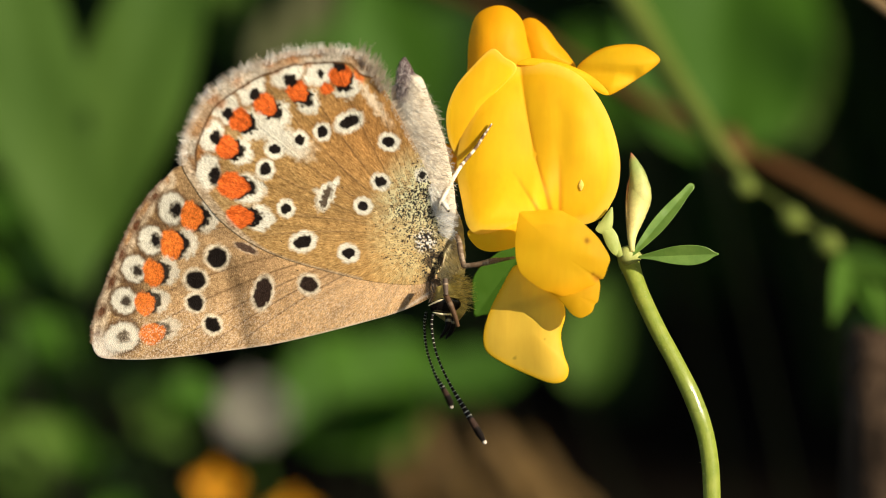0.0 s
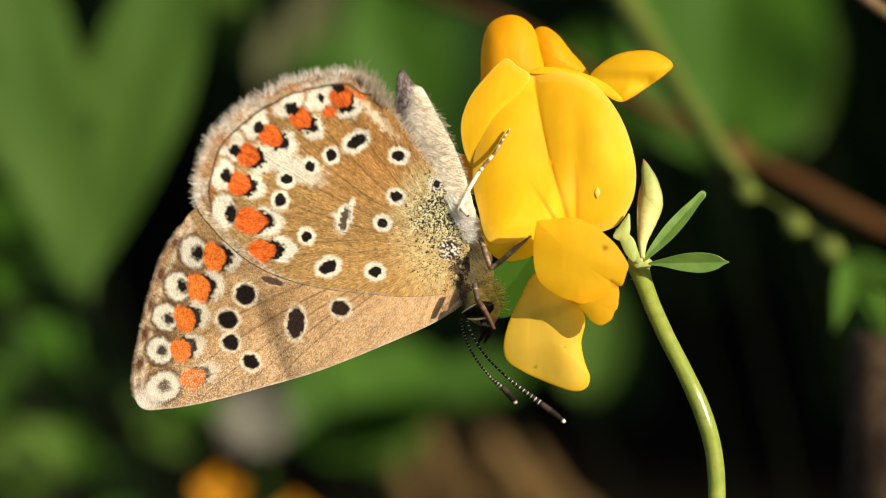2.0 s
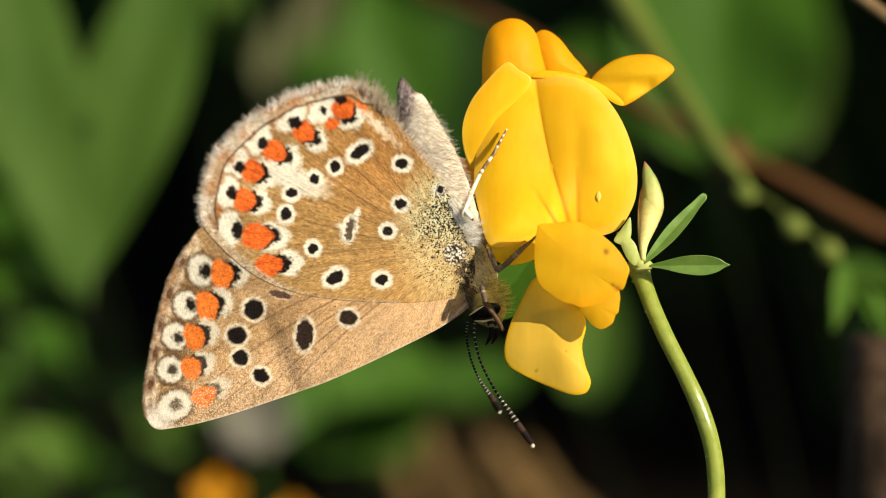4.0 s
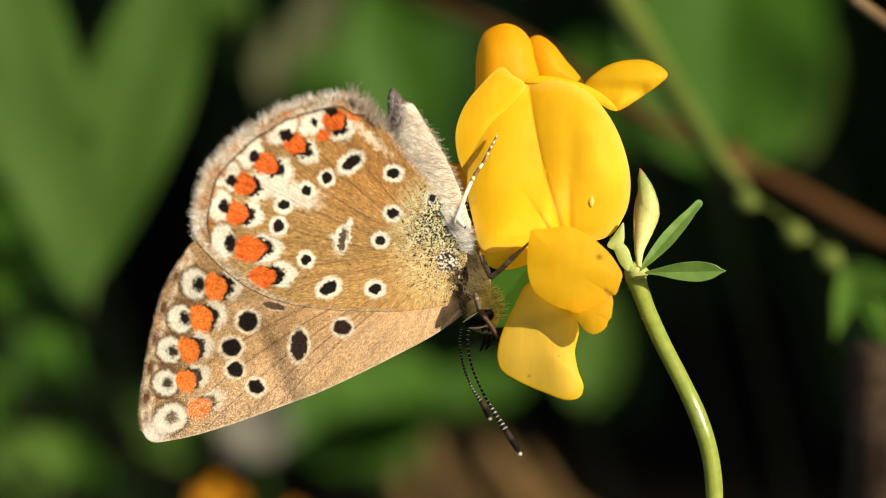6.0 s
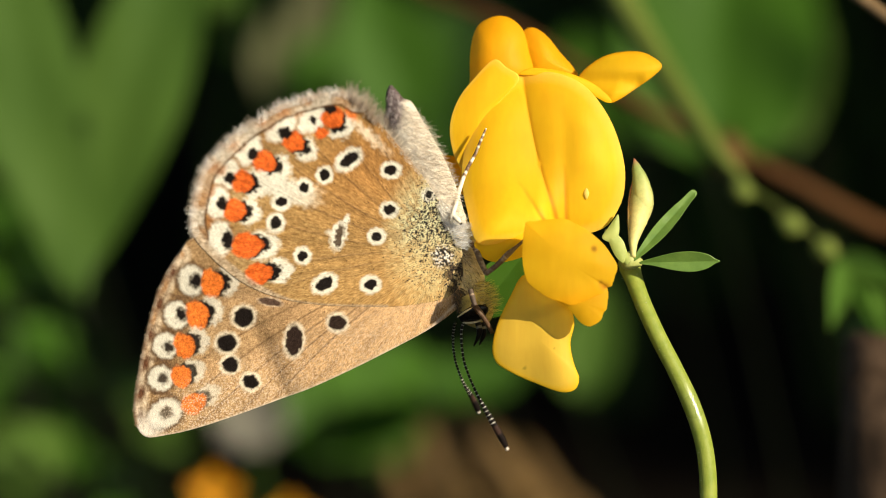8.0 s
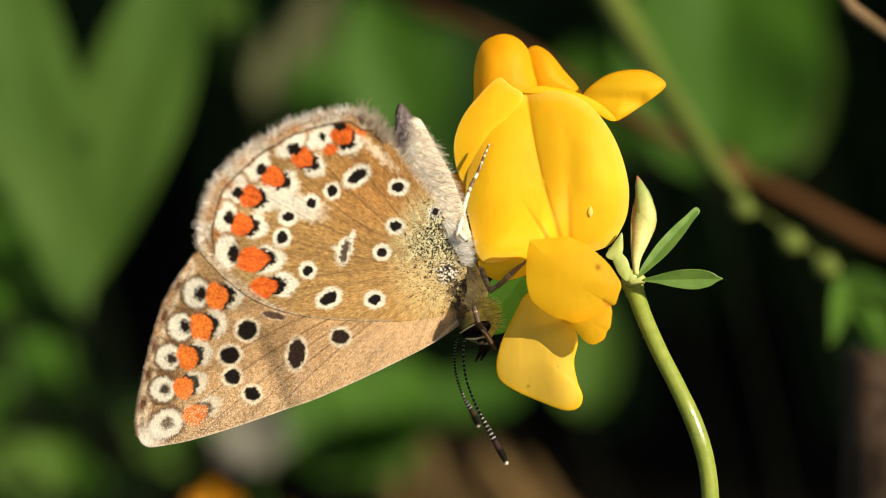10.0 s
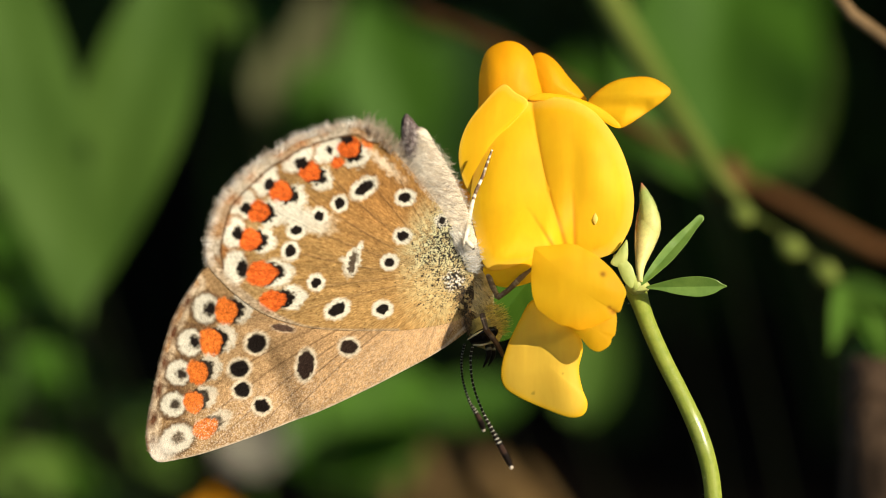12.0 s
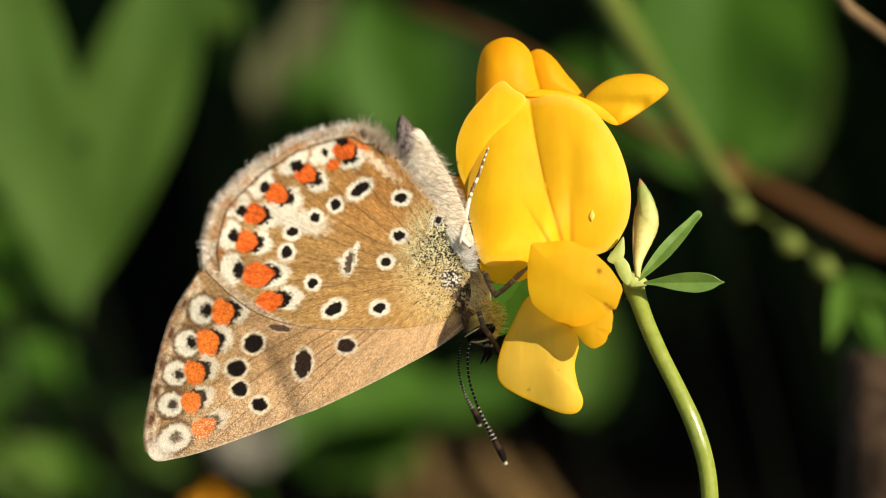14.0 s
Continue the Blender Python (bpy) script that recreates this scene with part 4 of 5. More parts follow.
def hind_tint(x, y, r):
    t = ground_colour(x, y, BROWN, HIND_RIM, 26, 0.5)
    t = t * (1 + 0.25 * np.clip((x - 540) / 200, 0, 1) * np.clip((y - 330) / 140, 0, 1))[:, None]
    t = blend(t, np.array((0.20, 0.12, 0.06)), 0.5 * veins(x, y, HIND_VEINS))
    jx, jy = ragged(x, y, 10)
    t = dab(t, jx, jy, 500, 334, 62, 15, 8, WHITE, 0.35, 0.95)
    t = dab(t, jx, jy, 470, 322, 34, 20, 10, WHITE, 0.3, 0.9)
    t = dab(t, jx, jy, 520, 352, 44, 15, 14, WHITE, 0.4, 0.8)
    t = dab(t, jx, jy, 655, 245, 42, 8, 42, WHITE, 0.5, 0.8)
    # dusty root of the wing
    a, rr = radial(x, y)
    dust = np.clip(1.25 - np.hypot((x - 788) / 92, (y - 432) / 125), 0, 1)
    grain = vnoise(x, y, 2.6, 51) * 0.88 + vnoise(x, y, 8.0, 52) * 0.12
    up = np.clip((440 - y) / 60 + 0.5, 0, 1)
    pale = blend(np.tile(np.array((0.76, 0.61, 0.31)), (len(x), 1)), np.array((0.80, 0.78, 0.48)), up)
    k = np.clip(dust * 1.35, 0, 1)
    kk = np.clip(k * (0.35 + 0.65 * (vnoise(x, y, 5, 53) > 0.42) + 0.2), 0, 1)
    t = t * (1 - 0.9 * kk[:, None]) + pale * (0.9 * kk[:, None])
    tuft = np.clip(1.3 - np.hypot((x - 790) / 20, (y - 462) / 20), 0, 1)
    t = blend(t, np.array((0.90, 0.88, 0.84)), np.clip(tuft * 1.6, 0, 1) * (grain > 0.55))
    t = blend(t, np.array((0.03, 0.026, 0.03)), np.clip(tuft * 1.6, 0, 1) * (grain < 0.45))
    low = np.clip(1.3 - np.hypot((x - 812) / 20, (y - 500) / 32), 0, 1)
    t = blend(t, np.array((0.07, 0.045, 0.03)), np.clip(low * 1.6, 0, 1) * (vnoise(x, y, 7, 54) < 0.5) * 0.9)
    # rustier towards the inner margin, greyer towards the leading edge
    rust = np.clip(1.2 - np.hypot((x - 650) / 130, (y - 290) / 120), 0, 1) * (1 - k)
    t = t * (1 + rust[:, None] * np.array((0.06, -0.10, -0.22)))
    tan = np.clip((y - 420) / 120, 0, 1) * np.clip((700 - x) / 200, 0, 1)
    t = blend(t, np.array((0.40, 0.275, 0.125)), 0.35 * tan)
    for c in ((577, 315, 9, 10), (620, 288, 20, 10, -36, 10), (541, 337, 9, 9, 0, 8), (500, 363, 11, 9), (491, 400, 10, 12, 0, 8), (539, 459, 9, 9, 0, 9), (579, 509, 17, 11, -28, 9),
              (661, 511, 12, 9, -15, 9), (671, 425, 10, 9, 0, 8), (693, 378, 11, 9), (695, 307, 12, 9, 0, 9), (763, 351, 7, 7, 0, 7)):
        t = eyespot(t, x, y, *c)
    jx, jy = ragged(x, y, 6)
    t = dab(t, jx, jy, 603, 424, 15, 27, 12, WHITE, 0.2)
    t = dab(t, jx, jy, 614, 402, 7, 16, 20, WHITE, 0.3)
    t = dab(t, jx, jy, 589, 417, 8, 6, 0, WHITE, 0.5, 0.8)
    t = dab(t, *ragged(x, y, 8), 604, 425, 8, 21, 12, np.array((0.07, 0.045, 0.028)), 0.25, 0.95)
    t = margin_spot(t, x, y, (590, 213), (17, 19), (584, 196), (12, 8), (553, 207), (27, 33), 10)
    t = dab(t, *ragged(x, y, 5), 571, 240, 11, 10, 0, ORANGE)
    t = dab(t, *ragged(x, y, 7), 556, 218, 8, 7, 0, BLACK)
    t = dab(t, *ragged(x, y, 5), 621, 205, 8, 14, -40, np.array((0.66, 0.16, 0.03)), 0.3, 0.9)
    t = margin_spot(t, x, y, (521, 255), (18, 17), (505, 239), (11, 10), (499, 226), (22, 30), 12)
    t = margin_spot(t, x, y, (470, 291), (19, 18), (450, 277), (10, 10), (439, 268), (23, 27), 12)
    t = margin_spot(t, x, y, (431, 326), (18, 19), (408, 320), (10, 8), (404, 314), (21, 25), 11)
    t = margin_spot(t, x, y, (417, 377), (18, 19), (395, 365), (8, 12), (389, 364), (19, 26), 11)
    t = margin_spot(t, x, y, (440, 440), (25, 21), (406, 430), (9, 16), (394, 428), (20, 28), 12)
    t = margin_spot(t, x, y, (462, 491), (22, 18), None, None, (446, 484), (12, 12), 16)
    for q in ((533, 199), (478, 226), (428, 262), (392, 306), (374, 345), (369, 398)):
        t = dab(t, *ragged(x, y, 6), *q, 8, 12, 40, np.array((0.40, 0.15, 0.045)), 0.5, 0.7)
    t = edging(t, x, y, HIND_RIM, 25)
    for q in ((545, 178), (500, 200), (462, 220), (412, 262), (380, 300)):
        t = dab(t, *ragged(x, y, 6), *q, 10, 9, 0, np.array((0.42, 0.17, 0.06)), 0.7, 0.55)
    # silvery leading edge
    d = rim_distance(x, y, [(346, 425), (368, 452), (400, 482), (436, 508), (480, 528), (540, 543), (610, 549), (690, 550)])
    return blend(t, np.array((0.46, 0.37, 0.27)) * (0.7 + 0.6 * vnoise(x, y, 4, 44))[:, None], 0.8 * np.clip((5 + 13 * np.clip((520 - x) / 90, 0, 1) - d) / 5, 0, 1))


def fore_tint(x, y, r):
    t = ground_colour(x, y, ROSY, FORE_RIM, 28, 0.2)
    t = t * (1 + 0.5 * np.clip((x - 480) / 260, 0, 1))[:, None]
    t = blend(t, np.array((0.20, 0.12, 0.06)), 0.8 * veins(x, y, FORE_VEINS))
    d = rim_distance(x, y, FORE_RIM)
    t = blend(t, np.array((0.22, 0.135, 0.06)), 0.55 * np.clip((105 - d) / 45, 0, 1))
    t = blend(t, np.array((0.56, 0.45, 0.32)), 0.95 * np.clip((26 - d) / 7, 0, 1))
    brownish = np.array((0.030, 0.018, 0.014))
    cream = np.array((0.74, 0.65, 0.50))
    for c in ((436, 568, 18, 18, 0, 6), (407, 614, 18, 16, 0, 6), (413, 653, 14, 14, 0, 6), (450, 684, 14, 13, 20, 6)):
        t = eyespot(t, x, y, *c, white=cream)
    t = eyespot(t, x, y, 526, 610, 15, 28, 4, 6, brownish, cream)
    t = eyespot(t, x, y, 603, 579, 16, 14, 0, 6, brownish, cream)
    t = eyespot(t, x, y, 483, 541, 21, 6, 8, 3, np.array((0.09, 0.055, 0.04)), np.array((0.5, 0.38, 0.27)))
    t = margin_spot(t, x, y, (378, 508), (16, 25), (350, 503), (13, 14), (344, 502), (24, 28), 15, base=AMBER_SPOT)
    t = margin_spot(t, x, y, (353, 563), (16, 26), (325, 563), (12, 14), (319, 563), (23, 26), 14, base=AMBER_SPOT)
    t = margin_spot(t, x, y, (331, 618), (15, 23), (302, 620), (11, 12), (299, 618), (23, 24), 14, fade=0.05, base=AMBER_SPOT)
    t = margin_spot(t, x, y, (326, 673), (14, 21), (294, 677), (11, 11), (292, 676), (24, 23), 14, fade=0.12, base=AMBER_SPOT)
    t = margin_spot(t, x, y, (349, 722), (19, 18), (300, 738), (15, 12), (300, 738), (32, 25), 15, fade=0.35, base=AMBER_SPOT)
    # the blossom's shadow on the wing root, painted as a soft brown fleck
    t = dab(t, *ragged(x, y, 8), 806, 560, 46, 20, -36, np.array((0.30, 0.165, 0.06)), 0.3, 0.8)
    t = edging(t, x, y, FORE_RIM, 12, np.array((0.56, 0.46, 0.34)), 0.3)
    # brown lines between the white ovals
    for q in ((327, 533), (306, 590), (293, 647), (293, 703)):
        t = dab(t, *ragged(x, y, 5), *q, 30, 3.4, 14, np.array((0.13, 0.075, 0.038)), 0.4, 0.75)
    # dark brown ends of the veins on the rim
    for q in ((300, 487), (277, 545), (262, 598), (253, 650), (246, 703), (246, 748)):
        t = dab(t, *ragged(x, y, 6), q[0] + 8, q[1], 8, 13, 12, np.array((0.10, 0.036, 0.014)), 0.5, 0.95)
    corner = np.clip(1.5 - np.hypot((x - 262) / 30, (y - 768) / 26), 0, 1)
    t = blend(t, np.array((0.80, 0.75, 0.66)), corner * (0.4 + 0.6 * vnoise(x, y, 5, 58)))
    d = rim_distance(x, y, [(815, 545), (762, 594), (700, 627), (630, 662), (560, 694), (500, 716), (420, 745), (350, 767), (300, 778), (265, 781)])
    return blend(t, np.array((0.62, 0.52, 0.42)), 0.85 * np.clip((4 - d) / 3, 0, 1))


HIND_FRONT = [(340, 390), (346, 425), (368, 452), (400, 482), (436, 508), (480, 528), (540, 543), (610, 549), (690, 551)]


def wing_depth(w0, lean, angles, lift=0.0):
    def depth(x, y, r):
        a, rr = radial(x, y)
        w = w0 + lean[0] * (x - WING_ROOT[0]) + lean[1] * (y - WING_ROOT[1])
        w = w + 0.5 * veins(x, y, angles) * np.clip(rr / 150, 0, 1)
        w = w + np.clip(rr / 350, 0, 1.3) ** 2 * 1.3 * np.sin(a * 26) + 7 * (vnoise(x, y, 110, 61) - 0.5) + 1.0 * (vnoise(x, y, 9, 62) - 0.5)
        u = np.abs(turned(x, y, 478, 640, 66)[1])
        w = w - 9 * np.exp(-(u / 22) ** 2) * np.clip((y - 545) / 60, 0, 1)
        if lift:
            # the hindwing's front edge stands off the forewing under it
            w = w + lift * np.exp(-(rim_distance(x, y, HIND_FRONT) / 60) ** 2) * np.clip((720 - x) / 220, 0, 1)
        return w
    return depth


def dusting(x, y):
    """How thickly the wing's root is dusted with dark scales."""
    d = np.clip(1.25 - np.hypot((x - 788) / 92, (y - 432) / 125), 0, 1)
    up = np.clip((440 - y) / 60 + 0.5, 0, 1)
    fleck = np.clip(1.4 - np.hypot((x - 812) / 26, (y - 500) / 36), 0, 1)
    return np.maximum(np.clip(d * 1.35, 0, 1) * (0.55 + 0.35 * up) + 0.12 * (vnoise(x, y, 12, 55) - 0.5) * (d > 0), 0.85 * np.clip(fleck * 1.5, 0, 1) * (0.6 + 0.6 * vnoise(x, y, 9, 56)))


def painted_glints(x, y):
    """Where glints are painted as pale scales: towards the forewing's leading edge."""
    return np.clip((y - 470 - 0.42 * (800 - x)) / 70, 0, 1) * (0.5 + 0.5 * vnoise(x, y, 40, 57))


def wing(name, outline, w0, lean, tint, angles, parent, label, n=760, rings=125, mid=None, lay=(300, 0.32), lift=0.0):
    v, f, x, y, r = sheet(outline, n, rings, wing_depth(w0, lean, angles, lift), 1.2, BUG_AT, mid)
    a, rr = radial(x, y)
    t = tint(x, y, r)
    glints = painted_glints(x, y) * np.clip(t.mean(axis=1) * 12 - 1, 0, 1)
    return link(name, v, f, MAT_WING, parent, label, t, lay=np.stack([a * lay[0], rr * lay[1], dusting(x, y) if name.endswith("hindwing") else -glints], axis=1))


def fringe_roots(rim, w, rng, count, out, length, colours, inside=6.0):
    p = spline(rim, count, closed=False)
    c = np.array(out, float)
    roots = []
    for i, q in enumerate(p):
        t = p[min(i + 1, count - 1)] - p[max(i - 1, 0)]
        nrm = np.array((t[1], -t[0]))
        nrm = nrm / (np.hypot(*nrm) + 1e-9)
        if nrm @ (q - c) < 0:
            nrm = -nrm
        clump = vnoise(np.array([i * 1.0]), np.array([0.0]), count / 45.0, 71)[0]
        d = nrm + t / (np.hypot(*t) + 1e-9) * (rng.uniform(-0.5, 0.5) + 0.7 * (clump - 0.5))
        b = q - nrm * rng.uniform(0, inside)
        col = np.array(colours[0]) * (1 - clump) + np.array(colours[1]) * clump
        roots.append((b[0], b[1], w + rng.uniform(-1, 1), d[0], d[1], rng.uniform(-0.3, 0.15), length * rng.uniform(0.5, 1.15), rng.uniform(0.45, 0.95), tuple(col * rng.uniform(0.7, 1.25))))
    return roots


def fur(rng, count, region, length, width, colours, way, spread, depth):
    """Hairs over an oval of the plan, on a rounded body."""
    cx, cy, rx, ry, ang = region
    out = []
    for _ in range(count):
        a, q = rng.uniform(0, 2 * math.pi), math.sqrt(rng.random())
        u, v = rx * q * math.cos(a), ry * q * math.sin(a)
        c, s = math.cos(radians(ang)), math.sin(radians(ang))
        x, y = cx + u * c - v * s, cy + u * s + v * c
        dx, dy = way[0] + spread * rng.uniform(-1, 1), way[1] + spread * rng.uniform(-1, 1)
        col = np.array(colours[rng.randrange(len(colours))]) * rng.uniform(0.75, 1.2)
        out.append((x, y, depth[0] + depth[1] * math.sqrt(max(0, 1 - q * q)), dx, dy, rng.uniform(0.1, 0.9), length * rng.uniform(0.5, 1.2), width * rng.uniform(0.7, 1.3), tuple(col)))
    return out


def limb(name, path, radii, parent, colour, dark, bands, origin, label="", mottle=0.0):
    v, f, a = tube(path, radii, origin, 10, 60, lump=0.12, seed=len(path))
    t = np.tile(np.array(colour), (len(v), 1))
    for lo, hi in bands:
        t = blend(t, np.array(dark), ((a > lo) & (a < hi)) * 1.0)
    if mottle:
        n = vnoise(np.array([q[0] for q in v]) / S, np.array([q[1] for q in v]) / S, 3.5, 83)
        t = blend(t, np.array((0.55, 0.45, 0.32)), mottle * np.clip(n * 3 - 1.4, 0, 1))
    return link(name, v, f, MAT_BODY, parent, label, t)


def feeler(parent, path, origin, name="antenna"):
    """A ringed feeler with a thickened, pale-tipped club; its own origin is its root."""
    n = 640
    v, f, a = tube(path, [2.5, 2.1, 2.0, 2.2, 4.6, 6.0, 2.8], origin, 10, n)
    t = np.tile(BLACK, (len(v), 1))
    ring = (np.sin(a * 2 * math.pi * 30) > 0.93) & (a < 0.80)
    t = blend(t, np.array((0.72, 0.69, 0.60)), ring * 1.0)
    t = blend(t, np.array((0.055, 0.03, 0.022)), ((a > 0.80) & (a < 0.87)) * 0.7)
    t = blend(t, np.array((0.75, 0.66, 0.55)), np.clip((a - 0.975) / 0.01, 0, 1))
    ob = link(name, v, f, MAT_BODY, parent, "black feeler with fine white rings and a club", t)
    return ob


def butterfly():
    rng = random.Random(9)
    bug = empty("butterfly", V @ Matrix.Translation(BUG_AT), "brown butterfly with orange and black eyespots clinging to the blossom", "butterfly")
    hw = wing("hindwing", HIND, 2.7, (0.02, 0.0), hind_tint, HIND_VEINS, bug, "tan underside with white-ringed black spots", mid=(580, 370), n=900, rings=180, lift=0.6)
    fw = wing("forewing", FORE, 2, (0.02, 0.0), fore_tint, FORE_VEINS, bug, "rosy tan underside with black spots", mid=(520, 560), lay=(430, 0.75))
    off = [(x - 1 if x < 330 else x, y - 3) for x, y in FORE]
    wing("far_forewing", off, -22, (-0.01, 0.0), fore_tint, FORE_VEINS, bug, "wing of the far side", 300, 40, (520, 555))
    off = [(x - 4 if x < 500 else x, y + 3) for x, y in HIND]
    wing("far_hindwing", off, -34, (-0.01, 0.0), hind_tint, HIND_VEINS, bug, "wing of the far side", 300, 40, (580, 373))
    hairs("wing_fringe", fringe_roots(HIND_RIM, 3.5, rng, 1000, (560, 400), 15, ((0.98, 0.94, 0.86), (0.62, 0.50, 0.38)), 12), hw, BUG_AT, "fine pale fringe", rng)
    hairs("wing_fringe", fringe_roots(FORE_RIM, 1, rng, 900, (560, 560), 6, ((0.55, 0.44, 0.32), (0.26, 0.14, 0.07)), 5), fw, BUG_AT, "fine brown fringe", rng)
    inner = [(798, 400), (778, 360), (752, 318), (722, 280), (692, 245), (660, 208), (634, 180), (606, 166)]
    hairs("inner_fringe", fringe_roots(inner, 2, rng, 600, (560, 400), 15, ((0.74, 0.65, 0.52), (0.56, 0.46, 0.35)), 8)
          + fur(rng, 260, (650, 200, 50, 14, 45), 24, 0.9, ((0.72, 0.62, 0.50), (0.58, 0.47, 0.36)), (0.25, -1.0), 0.3, (0, 8)), hw, BUG_AT, "soft brown hairs", rng)

    # body
    v, f, a = tube([(800, 415, -34), (778, 352, -36), (757, 300, -36), (732, 255, -35), (713, 216, -34), (708, 200, -34), (701, 186, -33), (695, 168, -32), (693, 156, -32)], [36, 37, 36, 35, 32, 28, 17, 10, 2], BUG_AT, 24, 90, lump=0.05, seed=2)
    ax, ay = np.array([q[0] for q in v]) / S + 815, 470 - np.array([q[1] for q in v]) / S
    t = blend(np.tile(np.array((0.62, 0.55, 0.44)), (len(v), 1)), np.array((0.085, 0.058, 0.06)), np.clip((196 - ay + 0.75 * (712 - ax)) / 14, 0, 1) * np.clip((250 - ay) / 20, 0, 1))
    link("abdomen", v, f, MAT_BODY, bug, "whitish abdomen with a dark tip", t)
    v, f, a = tube([(800, 392, -44), (812, 425, -44), (822, 470, -44), (833, 515, -36), (842, 545, -26)], [22, 34, 38, 34, 22], BUG_AT, 24, 60, lump=0.06, seed=4)
    link("thorax", v, f, MAT_BODY, bug, "straw-coloured furry thorax", blend(np.tile(np.array((0.36, 0.34, 0.31)), (len(v), 1)), np.array((0.66, 0.54, 0.30)), (a - 0.22) / 0.25) * (0.55 + 0.8 * vnoise(np.array([q[0] for q in v]) / S, np.array([q[1] for q in v]) / S, 11, 81))[:, None])
    v, f, a = tube([(838, 530, -8), (848, 552, -6), (856, 572, -6), (862, 588, -6)], [24, 30, 27, 10], BUG_AT, 22, 40, lump=0.05, seed=7)
    head = link("head", v, f, MAT_BODY, bug, "yellowish head", np.tile(np.array((0.60, 0.45, 0.13)), (len(v), 1)) * (0.5 + 0.9 * vnoise(np.array([q[0] for q in v]) / S, np.array([q[1] for q in v]) / S, 9, 82))[:, None])
    v, f, a = tube([(822, 573, 14), (838, 566, 21), (855, 560, 22), (868, 553, 16)], [6, 12.5, 13.5, 7], BUG_AT, 18, 30, 0.7)
    link("eye", v, f, MAT_EYE, head, "glossy black eye")
    for path in ([(816, 570, 18), (832, 559, 26), (848, 551, 27)], [(826, 580, 20), (842, 580, 27), (860, 576, 24)]):
        v, f, a = tube(path, [0.8, 2.0, 0.9], BUG_AT, 8, 24)
        link("eye_rim", v, f, MAT_BODY, head, "cream rim of the eye", np.tile(np.array((0.70, 0.60, 0.38)), (len(v), 1)))
    for path in ([(852, 578, 14), (856, 598, 20), (846, 622, 22)], [(860, 580, 10), (864, 600, 14), (856, 620, 16)]):
        limb("palp", path, [5.5, 5, 1.2], head, BLACK * 0.7, (0.2, 0.18, 0.12), [(0.2, 0.3)], BUG_AT)

    grey, cream, dark, gold = (0.78, 0.76, 0.70), (0.93, 0.88, 0.78), (0.10, 0.08, 0.06), (0.70, 0.56, 0.24)
    hairs("abdomen_fur", fur(rng, 1700, (757, 285, 27, 112, -27), 20, 0.6, (cream, (0.90, 0.86, 0.78), (0.78, 0.70, 0.58), (0.60, 0.50, 0.40)), (0.85, 0.15), 0.45, (-8, 8))
          + fur(rng, 520, (701, 198, 15, 38, -12), 12, 1.0, ((0.11, 0.075, 0.075), (0.20, 0.15, 0.145), (0.50, 0.44, 0.42)), (0.1, 0.7), 0.4, (-14, 12)), bug, BUG_AT, "cream hairs of the abdomen", rng)
    hairs("shoulder_fur", fur(rng, 500, (790, 384, 11, 32, -24), 20, 0.8, (cream, (0.94, 0.91, 0.85), grey), (0.6, 0.4), 0.4, (-4, 6)), bug, BUG_AT, "cream hairs at the wing's root", rng)
    hairs("thorax_fur", fur(rng, 520, (814, 418, 14, 30, -12), 19, 0.5, ((0.88, 0.90, 0.92), (0.93, 0.93, 0.93), (0.92, 0.92, 0.90), cream, grey), (0.8, -0.15), 0.55, (2, 8))
          + fur(rng, 500, (832, 490, 24, 46, -18), 15, 0.6, ((0.86, 0.76, 0.50), (0.80, 0.68, 0.40), (0.88, 0.80, 0.60), (0.74, 0.62, 0.34), dark), (0.5, 0.6), 0.6, (-18, 16))
          + fur(rng, 240, (822, 540, 12, 26, -20), 16, 1.0, (dark, (0.16, 0.10, 0.05)), (0.4, 0.7), 0.7, (0, 8)), bug, BUG_AT, "grey and straw-coloured hairs", rng)
    hairs("head_fur", fur(rng, 700, (860, 538, 22, 32, -10), 19, 0.55, ((0.95, 0.78, 0.24), (0.90, 0.70, 0.18), (0.95, 0.82, 0.34), (0.25, 0.16, 0.05)), (0.9, -0.15), 0.5, (6, 10)), head, BUG_AT, "yellow bristly hairs", rng)

    # legs
    for path, rad in (([(805, 388, 62), (813, 394, 66), (821, 403, 58)], [3.5, 4.5, 2.5]),):
        limb("leg_joint", path, rad, bug, (0.70, 0.64, 0.52), (0.05, 0.04, 0.03), [(0.8, 1.0)], BUG_AT)
    limb("leg", [(843, 545, 8), (856, 562, 14), (868, 580, 12), (877, 597, 6)], [5, 5, 4.4, 3.4], bug, (0.085, 0.045, 0.022), (0.14, 0.09, 0.055), [(0.3, 0.4)], BUG_AT, "short dark foreleg")
    limb("leg", [(838, 520, 20), (842, 535, 24), (846, 548, 26)], [5, 5, 4], bug, (0.10, 0.07, 0.05), (0.3, 0.22, 0.15), [(0.3, 0.4)], BUG_AT)

    parts = {"bug": bug}
    root = at(803, 395, 62)
    leg = limb("leg", [(803, 395, 62), (812, 370, 60), (826, 330, 32), (838, 306, 10), (852, 283, 1), (864, 258, -2), (874, 238, -4)], [4.2, 3.8, 3.5, 3.2, 2.8, 2.4, 1.6], bug, (0.80, 0.72, 0.58), (0.14, 0.08, 0.045), [(0.47, 0.50), (0.53, 0.66), (0.70, 0.80), (0.82, 0.87), (0.89, 0.93), (0.945, 1.0)], root, "cream leg with a brown banded foot", 0.45)
    leg.location = root - BUG_AT
    parts["foreleg"] = (leg, root - BUG_AT)
    hip, knee = at(848, 450, 12), at(866, 491, 30)
